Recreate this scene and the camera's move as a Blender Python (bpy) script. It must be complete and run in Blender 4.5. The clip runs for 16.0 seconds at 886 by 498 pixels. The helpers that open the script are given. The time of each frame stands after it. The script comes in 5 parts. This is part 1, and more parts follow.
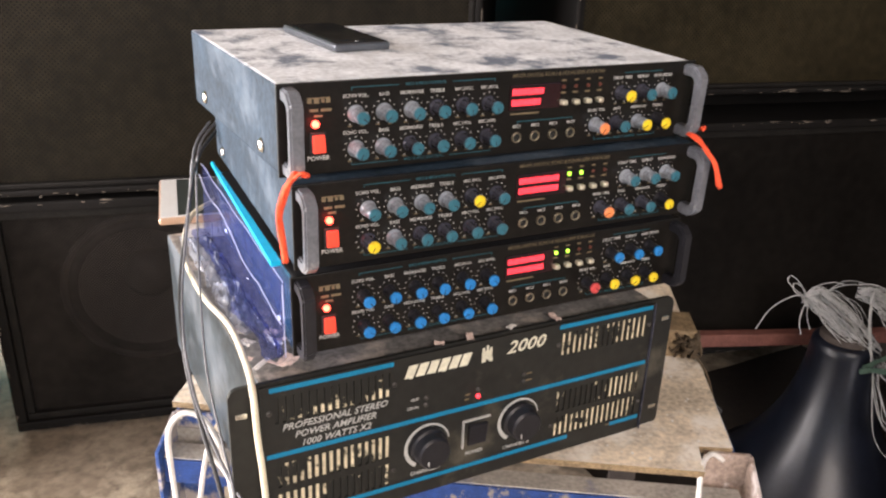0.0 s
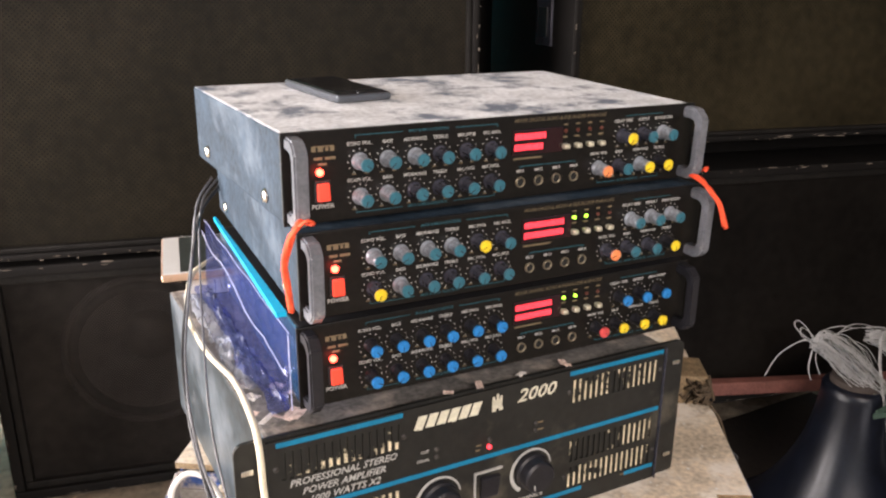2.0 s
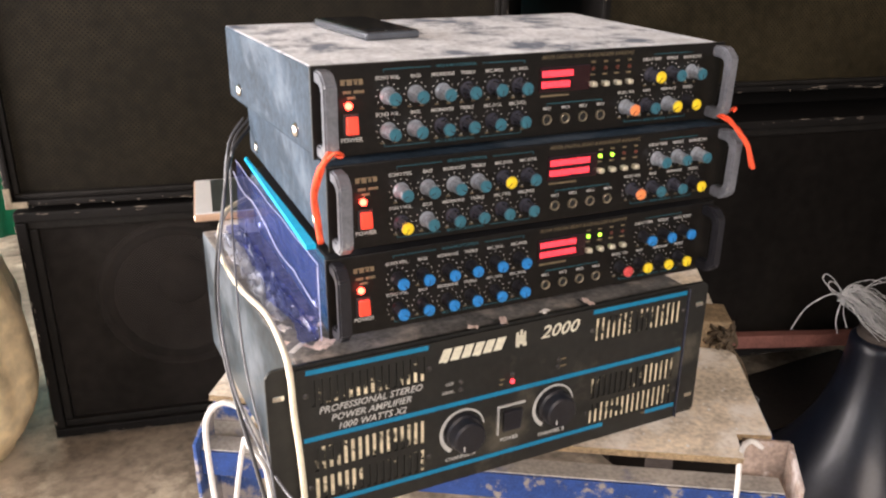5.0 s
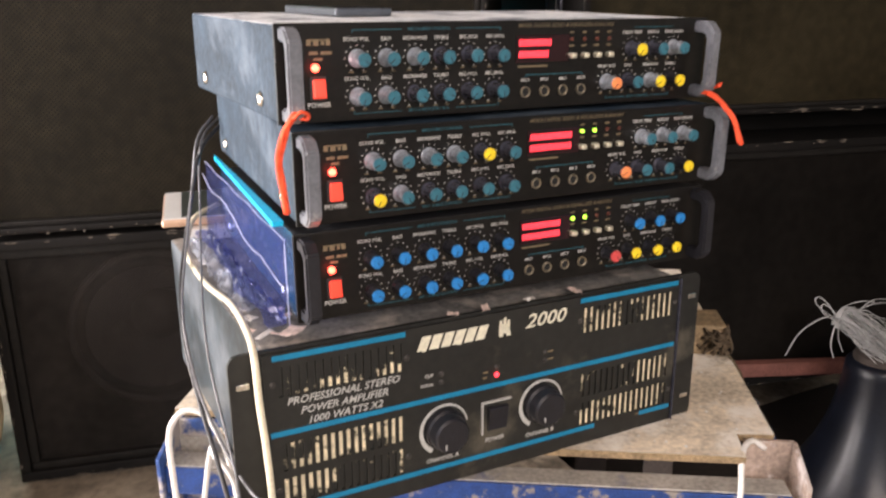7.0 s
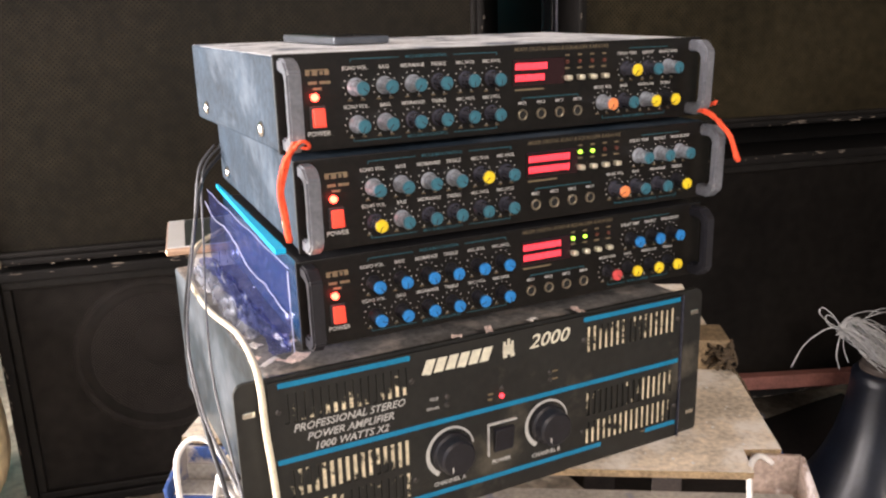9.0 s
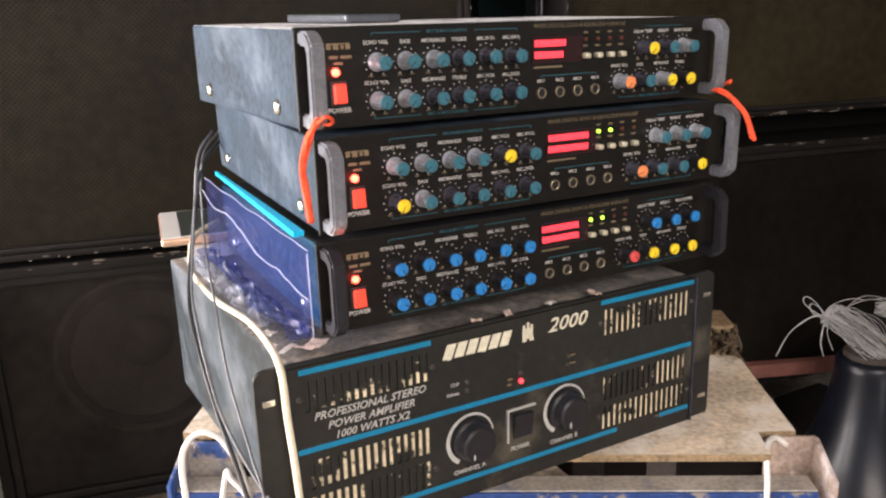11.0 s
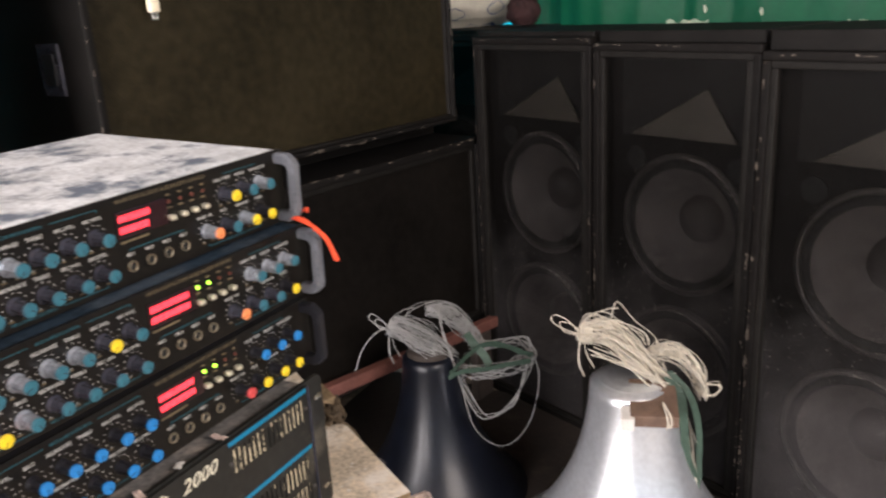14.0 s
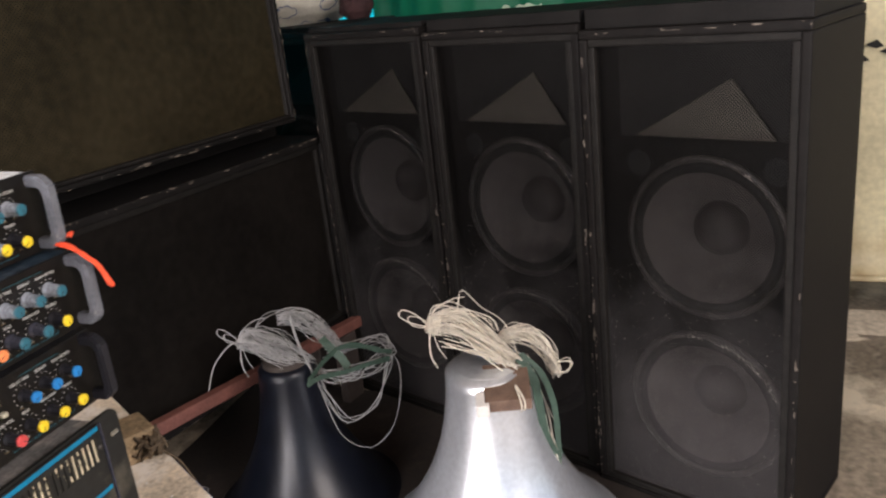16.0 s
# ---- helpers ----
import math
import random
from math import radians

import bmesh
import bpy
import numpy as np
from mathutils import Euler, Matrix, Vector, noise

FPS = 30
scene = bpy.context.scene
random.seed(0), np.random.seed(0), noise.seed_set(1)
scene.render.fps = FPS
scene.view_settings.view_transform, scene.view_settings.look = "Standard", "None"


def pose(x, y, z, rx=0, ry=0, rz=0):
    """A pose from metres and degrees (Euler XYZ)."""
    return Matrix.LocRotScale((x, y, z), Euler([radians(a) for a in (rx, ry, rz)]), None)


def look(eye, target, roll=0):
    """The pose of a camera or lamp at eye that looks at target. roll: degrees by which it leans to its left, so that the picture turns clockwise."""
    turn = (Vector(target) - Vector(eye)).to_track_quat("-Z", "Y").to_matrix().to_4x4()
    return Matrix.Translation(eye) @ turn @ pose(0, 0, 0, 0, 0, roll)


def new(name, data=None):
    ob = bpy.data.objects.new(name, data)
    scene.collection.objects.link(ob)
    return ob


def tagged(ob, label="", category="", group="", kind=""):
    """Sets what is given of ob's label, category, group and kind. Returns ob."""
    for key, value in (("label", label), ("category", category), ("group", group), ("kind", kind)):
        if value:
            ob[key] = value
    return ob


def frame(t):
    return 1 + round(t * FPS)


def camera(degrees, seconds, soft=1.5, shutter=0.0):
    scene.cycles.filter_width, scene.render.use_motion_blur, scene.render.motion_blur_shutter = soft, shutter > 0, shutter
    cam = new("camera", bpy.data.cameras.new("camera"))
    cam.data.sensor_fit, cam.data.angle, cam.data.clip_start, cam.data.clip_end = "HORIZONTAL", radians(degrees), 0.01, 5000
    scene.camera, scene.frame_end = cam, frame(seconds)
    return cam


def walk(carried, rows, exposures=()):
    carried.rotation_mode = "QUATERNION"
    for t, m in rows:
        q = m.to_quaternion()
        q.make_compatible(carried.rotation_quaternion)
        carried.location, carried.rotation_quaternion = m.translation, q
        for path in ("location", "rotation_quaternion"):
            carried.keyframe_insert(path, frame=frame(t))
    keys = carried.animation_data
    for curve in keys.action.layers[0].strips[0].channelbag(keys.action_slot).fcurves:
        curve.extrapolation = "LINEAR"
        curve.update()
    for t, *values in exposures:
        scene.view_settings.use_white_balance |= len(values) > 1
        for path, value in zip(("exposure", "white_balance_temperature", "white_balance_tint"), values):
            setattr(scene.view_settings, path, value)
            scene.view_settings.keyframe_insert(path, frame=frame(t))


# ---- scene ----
cam = camera(58.4, 16.0, soft=2.25, shutter=0.5)
PATH = [
    (0, (-0.1811, -0.6842, 1.2193), (0.6654, 0.9643, 0.4669), 1.80),
    (0.5, (-0.1795, -0.6801, 1.2129), (0.6618, 0.9728, 0.4645), 1.57),
    (1, (-0.1805, -0.6751, 1.2040), (0.6596, 0.9975, 0.4995), 1.30),
    (1.5, (-0.1843, -0.6733, 1.2051), (0.6826, 1.0108, 0.5631), 1.84),
    (2, (-0.1856, -0.6785, 1.2052), (0.6826, 1.0154, 0.5914), 0.26),
    (2.5, (-0.1925, -0.6879, 1.2119), (0.6798, 1.0082, 0.6096), -0.03),
    (3, (-0.1990, -0.6952, 1.2092), (0.6341, 1.0116, 0.5823), 0.10),
    (3.5, (-0.2011, -0.6989, 1.2080), (0.6141, 1.0119, 0.5689), 0.49),
    (4, (-0.2003, -0.6994, 1.2061), (0.5980, 1.0198, 0.5681), 0.23),
    (4.5, (-0.1978, -0.7000, 1.2029), (0.5924, 1.0054, 0.5193), 0.15),
    (4.7, (-0.1962, -0.6996, 1.1984), (0.5921, 0.9949, 0.4862), 0.16),
    (6.8, (-0.1764, -0.6842, 1.0967), (0.6484, 1.0349, 0.4929), -0.05),
    (7, (-0.1756, -0.6864, 1.0929), (0.6642, 1.0392, 0.5299), -0.60),
    (7.5, (-0.1755, -0.6899, 1.0922), (0.7039, 1.0363, 0.5953), -0.89),
    (8, (-0.1748, -0.6906, 1.0934), (0.6974, 1.0339, 0.5783), -1.32),
    (8.5, (-0.1770, -0.6876, 1.0945), (0.6728, 1.0412, 0.5565), -1.83),
    (9, (-0.1762, -0.6907, 1.0997), (0.6630, 1.0488, 0.5801), -2.05),
    (9.2, (-0.1727, -0.6937, 1.1001), (0.6550, 1.0491, 0.5734), -2.45),
    (11.3, (-0.2367, -0.6297, 1.0763), (0.7269, 1.0436, 0.5552), -1.82),
    (11.5, (-0.2515, -0.6032, 1.1197), (0.7746, 1.0228, 0.5691), -0.94),
    (12, (-0.2847, -0.5428, 1.1765), (0.9614, 0.9372, 0.6699), -0.48),
    (12.5, (-0.2970, -0.5281, 1.2113), (1.0914, 0.8287, 0.7302), 0.30),
    (13, (-0.2799, -0.5542, 1.2428), (1.2726, 0.6240, 0.7937), -0.52),
    (13.5, (-0.2654, -0.5756, 1.2448), (1.3610, 0.4705, 0.7341), -1.97),
    (14, (-0.2358, -0.5993, 1.2432), (1.4395, 0.3125, 0.6415), -3.43),
    (14.5, (-0.2187, -0.6165, 1.2453), (1.4992, 0.2089, 0.6391), -3.87),
    (15, (-0.2002, -0.6413, 1.2449), (1.5354, 0.1463, 0.6387), -4.45),
    (15.5, (-0.1780, -0.6628, 1.2405), (1.5834, 0.0466, 0.6129), -5.02),
    (16, (-0.1606, -0.6846, 1.2305), (1.6206, -0.0355, 0.5933), -6.47),
]
GAIN = [(0, 0.12, 6500, 14), (7, 0.06, 6600, 15), (7.6, 0.12, 6600, 15), (9.5, 0.12, 6600, 15), (12, 0.03, 6500, 14), (13.4, 0.22, 6400, 13), (14.5, 0.20, 6350, 14), (16, 0.16, 6300, 14)]
walk(cam, [(t, look(eye, target, roll)) for t, eye, target, roll in PATH], GAIN)

# ---------------------------------------------------------------- light
world = bpy.data.worlds.new("sky")
scene.world = world
world.use_nodes = True
wn = world.node_tree.nodes
sky = wn.new("ShaderNodeTexSky")
sky.sky_type, sky.sun_disc = "NISHITA", False
sky.sun_elevation, sky.sun_rotation = radians(48), radians(300)
world.node_tree.links.new(sky.outputs[0], wn["Background"].inputs[0])
wn["Background"].inputs[1].default_value = 0.12


def lamp(name, kind, m, power, color=(1, 1, 1), size=None):
    data = bpy.data.lights.new(name, kind)
    data.energy, data.color = power, color
    if kind == "AREA":
        data.shape, data.size, data.size_y = "RECTANGLE", size[0], size[1]
    elif kind == "POINT":
        data.shadow_soft_size = size
    elif kind == "SUN":
        data.angle = radians(size)
    ob = new(name, data)
    ob.matrix_world = m
    return ob


FLOOR, SLAB = -0.17, 0.085
lamp("sun", "SUN", look((3.5, 2.5, 6.0), (0, 0, 0)), 3.0, (1.0, 0.95, 0.86), 0.6)
lamp("daylight_side", "AREA", look((-2.75, 1.0, 1.10), (0.6, 0.1, 0.50)), 390, (1.0, 0.93, 0.89), (2.9, 1.9))
lamp("daylight_front", "AREA", look((-0.40, -2.8, 2.1), (0.75, 0.5, 0.75)), 100, (1.0, 0.89, 0.79), (1.8, 1.3))


# ---------------------------------------------------------------- materials
def material(name, color, rough=0.6, metal=0.0, vary=0.25, scale=30.0, bump=0.15, fine=8.0, spec=0.5, dust=None, dust_at=0.55, coat=0.0, emit=None, trans=0.0, edge_width=0.12):
    """Principled with two scales of colour variation, bump and an optional layer of dust or wear."""
    m = bpy.data.materials.new(name)
    m.use_nodes = True
    nt = m.node_tree
    n, l = nt.nodes, nt.links
    b = n["Principled BSDF"]
    b.inputs["Roughness"].default_value, b.inputs["Metallic"].default_value = rough, metal
    b.inputs["Specular IOR Level"].default_value, b.inputs["Coat Weight"].default_value = spec, coat
    b.inputs["Transmission Weight"].default_value = trans
    co = n.new("ShaderNodeTexCoord")
    big, small = n.new("ShaderNodeTexNoise"), n.new("ShaderNodeTexNoise")
    big.inputs["Scale"].default_value, small.inputs["Scale"].default_value = scale, scale * fine
    big.inputs["Detail"].default_value = small.inputs["Detail"].default_value = 4
    for t in (big, small):
        l.new(co.outputs["Object"], t.inputs["Vector"])
    add = n.new("ShaderNodeMath")
    add.operation = "ADD"
    l.new(big.outputs["Fac"], add.inputs[0]), l.new(small.outputs["Fac"], add.inputs[1])
    ramp = n.new("ShaderNodeMapRange")
    ramp.inputs["From Min"].default_value, ramp.inputs["From Max"].default_value = 0.7, 1.3
    ramp.inputs["To Min"].default_value, ramp.inputs["To Max"].default_value = 1 - vary, 1 + vary
    l.new(add.outputs[0], ramp.inputs["Value"])
    mul = n.new("ShaderNodeVectorMath")
    mul.operation = "SCALE"
    mul.inputs[0].default_value = color[:3]
    l.new(ramp.outputs[0], mul.inputs["Scale"])
    out = mul.outputs[0]
    if dust:
        wear = n.new("ShaderNodeTexNoise")
        wear.inputs["Scale"].default_value, wear.inputs["Detail"].default_value, wear.inputs["Roughness"].default_value = scale * 0.6, 8, 0.7
        l.new(co.outputs["Object"], wear.inputs["Vector"])
        edge = n.new("ShaderNodeMapRange")
        edge.inputs["From Min"].default_value, edge.inputs["From Max"].default_value = dust_at, dust_at + edge_width
        l.new(wear.outputs["Fac"], edge.inputs["Value"])
        mix = n.new("ShaderNodeMix")
        mix.data_type = "RGBA"
        mix.inputs["B"].default_value = (*dust, 1)
        l.new(edge.outputs[0], mix.inputs["Factor"]), l.new(out, mix.inputs["A"])
        out = mix.outputs["Result"]
    l.new(out, b.inputs["Base Color"])
    if bump:
        bm_ = n.new("ShaderNodeBump")
        bm_.inputs["Strength"].default_value, bm_.inputs["Distance"].default_value = bump, 0.002
        l.new(add.outputs[0], bm_.inputs["Height"]), l.new(bm_.outputs[0], b.inputs["Normal"])
    if emit:
        b.inputs["Emission Color"].default_value, b.inputs["Emission Strength"].default_value = (*emit[:3], 1), emit[3]
    return m


def perforated(name, metal, pitch, open_part, rough=0.55, spec=0.25, shine=0.2):
    """Sheet metal with rows of round holes that let the eye through."""
    m = material(name, metal, rough, shine, 0.45, 3.0, 0.1, 12.0, spec=spec)
    n, l = m.node_tree.nodes, m.node_tree.links
    co, turn, cell, lim, hole, mix = (n.new("ShaderNode" + k) for k in ("TexCoord", "Mapping", "TexVoronoi", "Math", "BsdfTransparent", "MixShader"))
    turn.inputs["Rotation"].default_value = (radians(90), 0, 0)
    spin = n.new("ShaderNodeMapping")
    spin.inputs["Rotation"].default_value = (0, 0, radians(45))
    cell.voronoi_dimensions = "2D"
    cell.inputs["Scale"].default_value, cell.inputs["Randomness"].default_value = 1 / pitch, 0
    lim.operation, lim.inputs[1].default_value = "LESS_THAN", open_part
    l.new(co.outputs["Object"], turn.inputs["Vector"]), l.new(turn.outputs[0], spin.inputs["Vector"]), l.new(spin.outputs[0], cell.inputs["Vector"])
    l.new(cell.outputs["Distance"], lim.inputs[0]), l.new(lim.outputs[0], mix.inputs[0])
    l.new(n["Principled BSDF"].outputs[0], mix.inputs[1]), l.new(hole.outputs[0], mix.inputs[2])
    l.new(mix.outputs[0], n["Material Output"].inputs["Surface"])
    return m


def sheet(name, color, through_color, share=0.5, rough=0.5, clear=0.0):
    """Thin plastic sheet: reflects a part of the light and lets a part through, scattered or clear."""
    m = material(name, color, rough, 0, 0.3, 6.0, 0.2, 6.0)
    n, l = m.node_tree.nodes, m.node_tree.links
    glow, mix = n.new("ShaderNodeBsdfTranslucent"), n.new("ShaderNodeMixShader")
    glow.inputs[0].default_value = (*through_color, 1)
    mix.inputs[0].default_value = share
    l.new(n["Principled BSDF"].outputs[0], mix.inputs[1]), l.new(glow.outputs[0], mix.inputs[2])
    last = mix
    if clear:
        see, more = n.new("ShaderNodeBsdfTransparent"), n.new("ShaderNodeMixShader")
        see.inputs[0].default_value = (*through_color, 1)
        more.inputs[0].default_value = clear
        l.new(mix.outputs[0], more.inputs[1]), l.new(see.outputs[0], more.inputs[2])
        last = more
    l.new(last.outputs[0], n["Material Output"].inputs["Surface"])
    return m


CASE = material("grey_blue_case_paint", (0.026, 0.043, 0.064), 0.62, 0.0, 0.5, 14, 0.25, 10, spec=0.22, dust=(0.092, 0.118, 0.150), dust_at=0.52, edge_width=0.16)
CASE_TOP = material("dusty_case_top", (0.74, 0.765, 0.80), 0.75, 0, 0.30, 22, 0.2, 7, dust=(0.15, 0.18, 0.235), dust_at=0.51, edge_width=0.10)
CASE_BLUE = material("blue_case_paint", (0.010, 0.070, 0.125), 0.22, 0.1, 0.3, 9, 0.1, 9, coat=0.6)
PANEL = material("black_panel_paint", (0.0065, 0.0055, 0.0048), 0.36, 0, 0.5, 18, 0.05, 10, spec=0.28)
AMP_PANEL = material("worn_black_amp_paint", (0.011, 0.011, 0.0095), 0.5, 0, 0.5, 10, 0.1, 10, dust=(0.075, 0.067, 0.05), dust_at=0.575)
AMP_CASE = material("worn_grey_amp_case", (0.034, 0.048, 0.058), 0.36, 0.2, 0.6, 6, 0.3, 12, dust=(0.20, 0.225, 0.255), dust_at=0.54, edge_width=0.2)
AMP_TOP = material("littered_amp_top", (0.16, 0.15, 0.14), 0.7, 0, 0.5, 22, 0.4, 8, dust=(0.42, 0.36, 0.31), dust_at=0.54)
HANDLE = material("grey_plastic_handle", (0.150, 0.158, 0.180), 0.35, 0.2, 0.25, 40, 0.05, 6, dust=(0.42, 0.41, 0.40), dust_at=0.57)
# dusty grey, made paler with the daylight that strikes these knobs
KNOB_GREY_LIT = material("dusty_lit_grey_knob", (0.35, 0.385, 0.44), 0.24, 0.35, 0.4, 60, 0.1, 4)
KNOB_DARK = material("dark_grey_knob", (0.055, 0.056, 0.075), 0.26, 0.3, 0.3, 60, 0.1, 4)
KNOB_BLACK = material("black_knob", (0.012, 0.012, 0.016), 0.38, 0, 0.3, 60, 0.05, 4)
CAP = {k: material(k + "_knob_cap", c, 0.45, 0, 0.15, 90, 0.02, 4) for k, c in dict(
    teal=(0.026, 0.128, 0.178), blue=(0.012, 0.19, 0.52), yellow=(0.82, 0.60, 0.02), orange=(0.85, 0.26, 0.09), red=(0.6, 0.07, 0.07)).items()}
INK = material("white_print", (0.46, 0.46, 0.44), 0.6, 0, 0.2, 200, 0)
INK_DIM = material("dull_gold_print", (0.17, 0.13, 0.075), 0.6, 0, 0.2, 200, 0)
INK_TITLE = material("faded_gold_print", (0.10, 0.078, 0.045), 0.6, 0, 0.2, 200, 0)
INK_TEAL = material("teal_print", (0.012, 0.085, 0.115), 0.6, 0, 0.2, 200, 0)
INK_CREAM = material("cream_print", (0.66, 0.63, 0.50), 0.55, 0, 0.2, 120, 0)
STRIPE = material("blue_stripe_paint", (0.0, 0.19, 0.36), 0.4, 0, 0.15, 40, 0.02)
SWITCH = material("red_rocker", (0.75, 0.05, 0.03), 0.3, 0, 0.1, 60, 0.02, emit=(1.0, 0.08, 0.03, 0.5))
LED_RED = material("lit_red_led", (1, 0.2, 0.15), 0.3, 0, 0.02, 60, 0, emit=(1.0, 0.07, 0.035, 9.0))
LED_GREEN = material("lit_green_led", (0.5, 1, 0.1), 0.3, 0, 0.02, 60, 0, emit=(0.45, 1.0, 0.05, 3.0))
LED_OFF = material("unlit_led", (0.10, 0.03, 0.02), 0.3, 0, 0.1, 60, 0)
SEGMENT = material("lit_red_segment", (0.9, 0.05, 0.08), 0.4, 0, 0.02, 60, 0, emit=(1.0, 0.045, 0.06, 2.6))
WINDOW = material("smoked_display_window", (0.02, 0.006, 0.008), 0.15, 0, 0.1, 60, 0)
CHROME = material("worn_chrome", (0.62, 0.60, 0.55), 0.25, 1.0, 0.2, 80, 0.05)
JACK_METAL = material("dull_jack_metal", (0.34, 0.30, 0.22), 0.35, 0.9, 0.2, 80, 0.05)
BRASSY = material("pale_button", (0.70, 0.66, 0.52), 0.35, 0.5, 0.2, 90, 0.05)
HOLE = material("dark_inside", (0.006, 0.006, 0.006), 0.8, 0, 0.2, 40, 0)
BACKING = material("beige_chassis_plate", (0.72, 0.63, 0.44), 0.6, 0, 0.3, 26, 0.1, 5, dust=(0.012, 0.012, 0.010), dust_at=0.475, edge_width=0.03)
RUBBER = material("black_rubber", (0.015, 0.015, 0.017), 0.5, 0, 0.3, 60, 0.05)
WIRE_WHITE = material("yellowed_white_cable", (0.72, 0.66, 0.50), 0.45, 0, 0.15, 40, 0.05)
WIRE_PALE = material("white_cable", (0.75, 0.72, 0.68), 0.45, 0, 0.15, 40, 0.05)
WIRE_GREY = material("grey_cable", (0.11, 0.11, 0.12), 0.45, 0, 0.2, 40, 0.05)
ORANGE_YARN = material("orange_yarn", (0.85, 0.09, 0.03), 0.8, 0, 0.3, 120, 0.5, 6)
PLY = material("worn_plywood", (0.66, 0.56, 0.43), 0.75, 0, 0.40, 16, 0.3, 9, dust=(0.86, 0.80, 0.71), dust_at=0.48)
PLY_EDGE = material("plywood_edge", (0.24, 0.17, 0.095), 0.8, 0, 0.4, 60, 0.3, 4)
BLUE_STEEL = material("chipped_blue_steel", (0.014, 0.048, 0.19), 0.45, 0.1, 0.3, 46, 0.2, 8, dust=(0.24, 0.215, 0.19), dust_at=0.54, edge_width=0.05)
LEG_STEEL = material("rusty_blue_steel", (0.030, 0.075, 0.24), 0.5, 0.1, 0.4, 22, 0.3, 8, dust=(0.40, 0.36, 0.34), dust_at=0.47, edge_width=0.07)
RAIL_TOP = material("dusty_grey_steel", (0.33, 0.31, 0.28), 0.7, 0.1, 0.35, 18, 0.3, 9, dust=(0.10, 0.13, 0.24), dust_at=0.56)
RUST_STEEL = material("rusty_steel", (0.30, 0.23, 0.19), 0.75, 0.1, 0.4, 30, 0.4, 6, dust=(0.66, 0.60, 0.58), dust_at=0.50)
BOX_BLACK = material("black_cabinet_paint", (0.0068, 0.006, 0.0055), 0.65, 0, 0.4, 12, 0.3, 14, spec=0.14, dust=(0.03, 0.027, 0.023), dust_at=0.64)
BOX_EDGE = material("scuffed_black_edge", (0.010, 0.009, 0.008), 0.6, 0, 0.4, 20, 0.3, 9, spec=0.14, dust=(0.07, 0.058, 0.046), dust_at=0.665)
BOX_SCUFF = material("scuffed_black_paint", (0.0075, 0.0065, 0.006), 0.6, 0, 0.4, 45, 0.3, 6, spec=0.10, dust=(0.12, 0.105, 0.09), dust_at=0.70)
SCUFF = material("chipped_bare_wood", (0.115, 0.095, 0.075), 0.8, 0, 0.4, 90, 0.2)
SPECK = material("dried_pale_dirt", (0.17, 0.155, 0.14), 0.9, 0, 0.4, 90, 0.1)
CORNER = material("tarnished_corner_cap", (0.20, 0.165, 0.115), 0.6, 0.3, 0.4, 50, 0.2)
GRILLE = perforated("dusty_brown_grille", (0.0135, 0.0108, 0.0066), 0.0074, 0.27, spec=0.15, shine=0.1)
GRILLE_BLACK = perforated("brownish_black_grille", (0.021, 0.018, 0.016), 0.0052, 0.36, spec=0.15, shine=0.1)
GRILLE_OLIVE = perforated("dusty_olive_grille", (0.025, 0.0198, 0.0105), 0.0074, 0.27, spec=0.12, shine=0.1)
GRILLE_TAN = perforated("dusty_tan_grille", (0.125, 0.10, 0.06), 0.0074, 0.29)
GRILLE_DARK = perforated("black_grille", (0.0118, 0.0100, 0.0086), 0.0052, 0.34, rough=0.5, spec=0.15)
GRILLE_OPEN = perforated("open_black_grille", (0.0045, 0.004, 0.0037), 0.0056, 0.42, spec=0.05, shine=0.0)
def tinted_below(mat, color, height):
    """Blends a second colour in from below, thinning out unevenly with height."""
    n, l = mat.node_tree.nodes, mat.node_tree.links
    b = n["Principled BSDF"]
    under = b.inputs["Base Color"].links[0].from_socket
    co, cut, cloud, ramp, mix = (n.new("ShaderNode" + k) for k in ("TexCoord", "SeparateXYZ", "TexNoise", "MapRange", "Mix"))
    cloud.inputs["Scale"].default_value, cloud.inputs["Detail"].default_value = 7.0, 6.0
    add = n.new("ShaderNodeMath")
    add.operation, add.inputs[1].default_value = "MULTIPLY_ADD", -0.9
    l.new(co.outputs["Object"], cut.inputs[0]), l.new(co.outputs["Object"], cloud.inputs["Vector"])
    l.new(cloud.outputs["Fac"], add.inputs[0]), l.new(cut.outputs["Z"], add.inputs[2])
    ramp.inputs["From Min"].default_value, ramp.inputs["From Max"].default_value = height - 0.45, height - 1.0
    l.new(add.outputs[0], ramp.inputs["Value"])
    mix.data_type = "RGBA"
    mix.inputs["B"].default_value = (*color, 1)
    l.new(ramp.outputs["Result"], mix.inputs["Factor"]), l.new(under, mix.inputs["A"]), l.new(mix.outputs["Result"], b.inputs["Base Color"])
    return mat


# pale dirt low on the grille, with light missing there painted in too
tinted_below(GRILLE_OPEN, (0.054, 0.050, 0.050), 0.75)
CONE = material("grey_paper_cone", (0.088, 0.078, 0.074), 0.8, 0, 0.25, 25, 0.2)
DOME = material("grey_dust_cap", (0.040, 0.034, 0.032), 0.7, 0, 0.2, 25, 0.1)
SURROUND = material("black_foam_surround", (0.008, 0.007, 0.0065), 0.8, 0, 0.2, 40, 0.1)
BASKET = material("grey_basket_rim", (0.050, 0.045, 0.042), 0.5, 0.3, 0.3, 40, 0.1)
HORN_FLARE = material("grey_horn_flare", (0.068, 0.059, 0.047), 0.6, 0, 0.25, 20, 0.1)
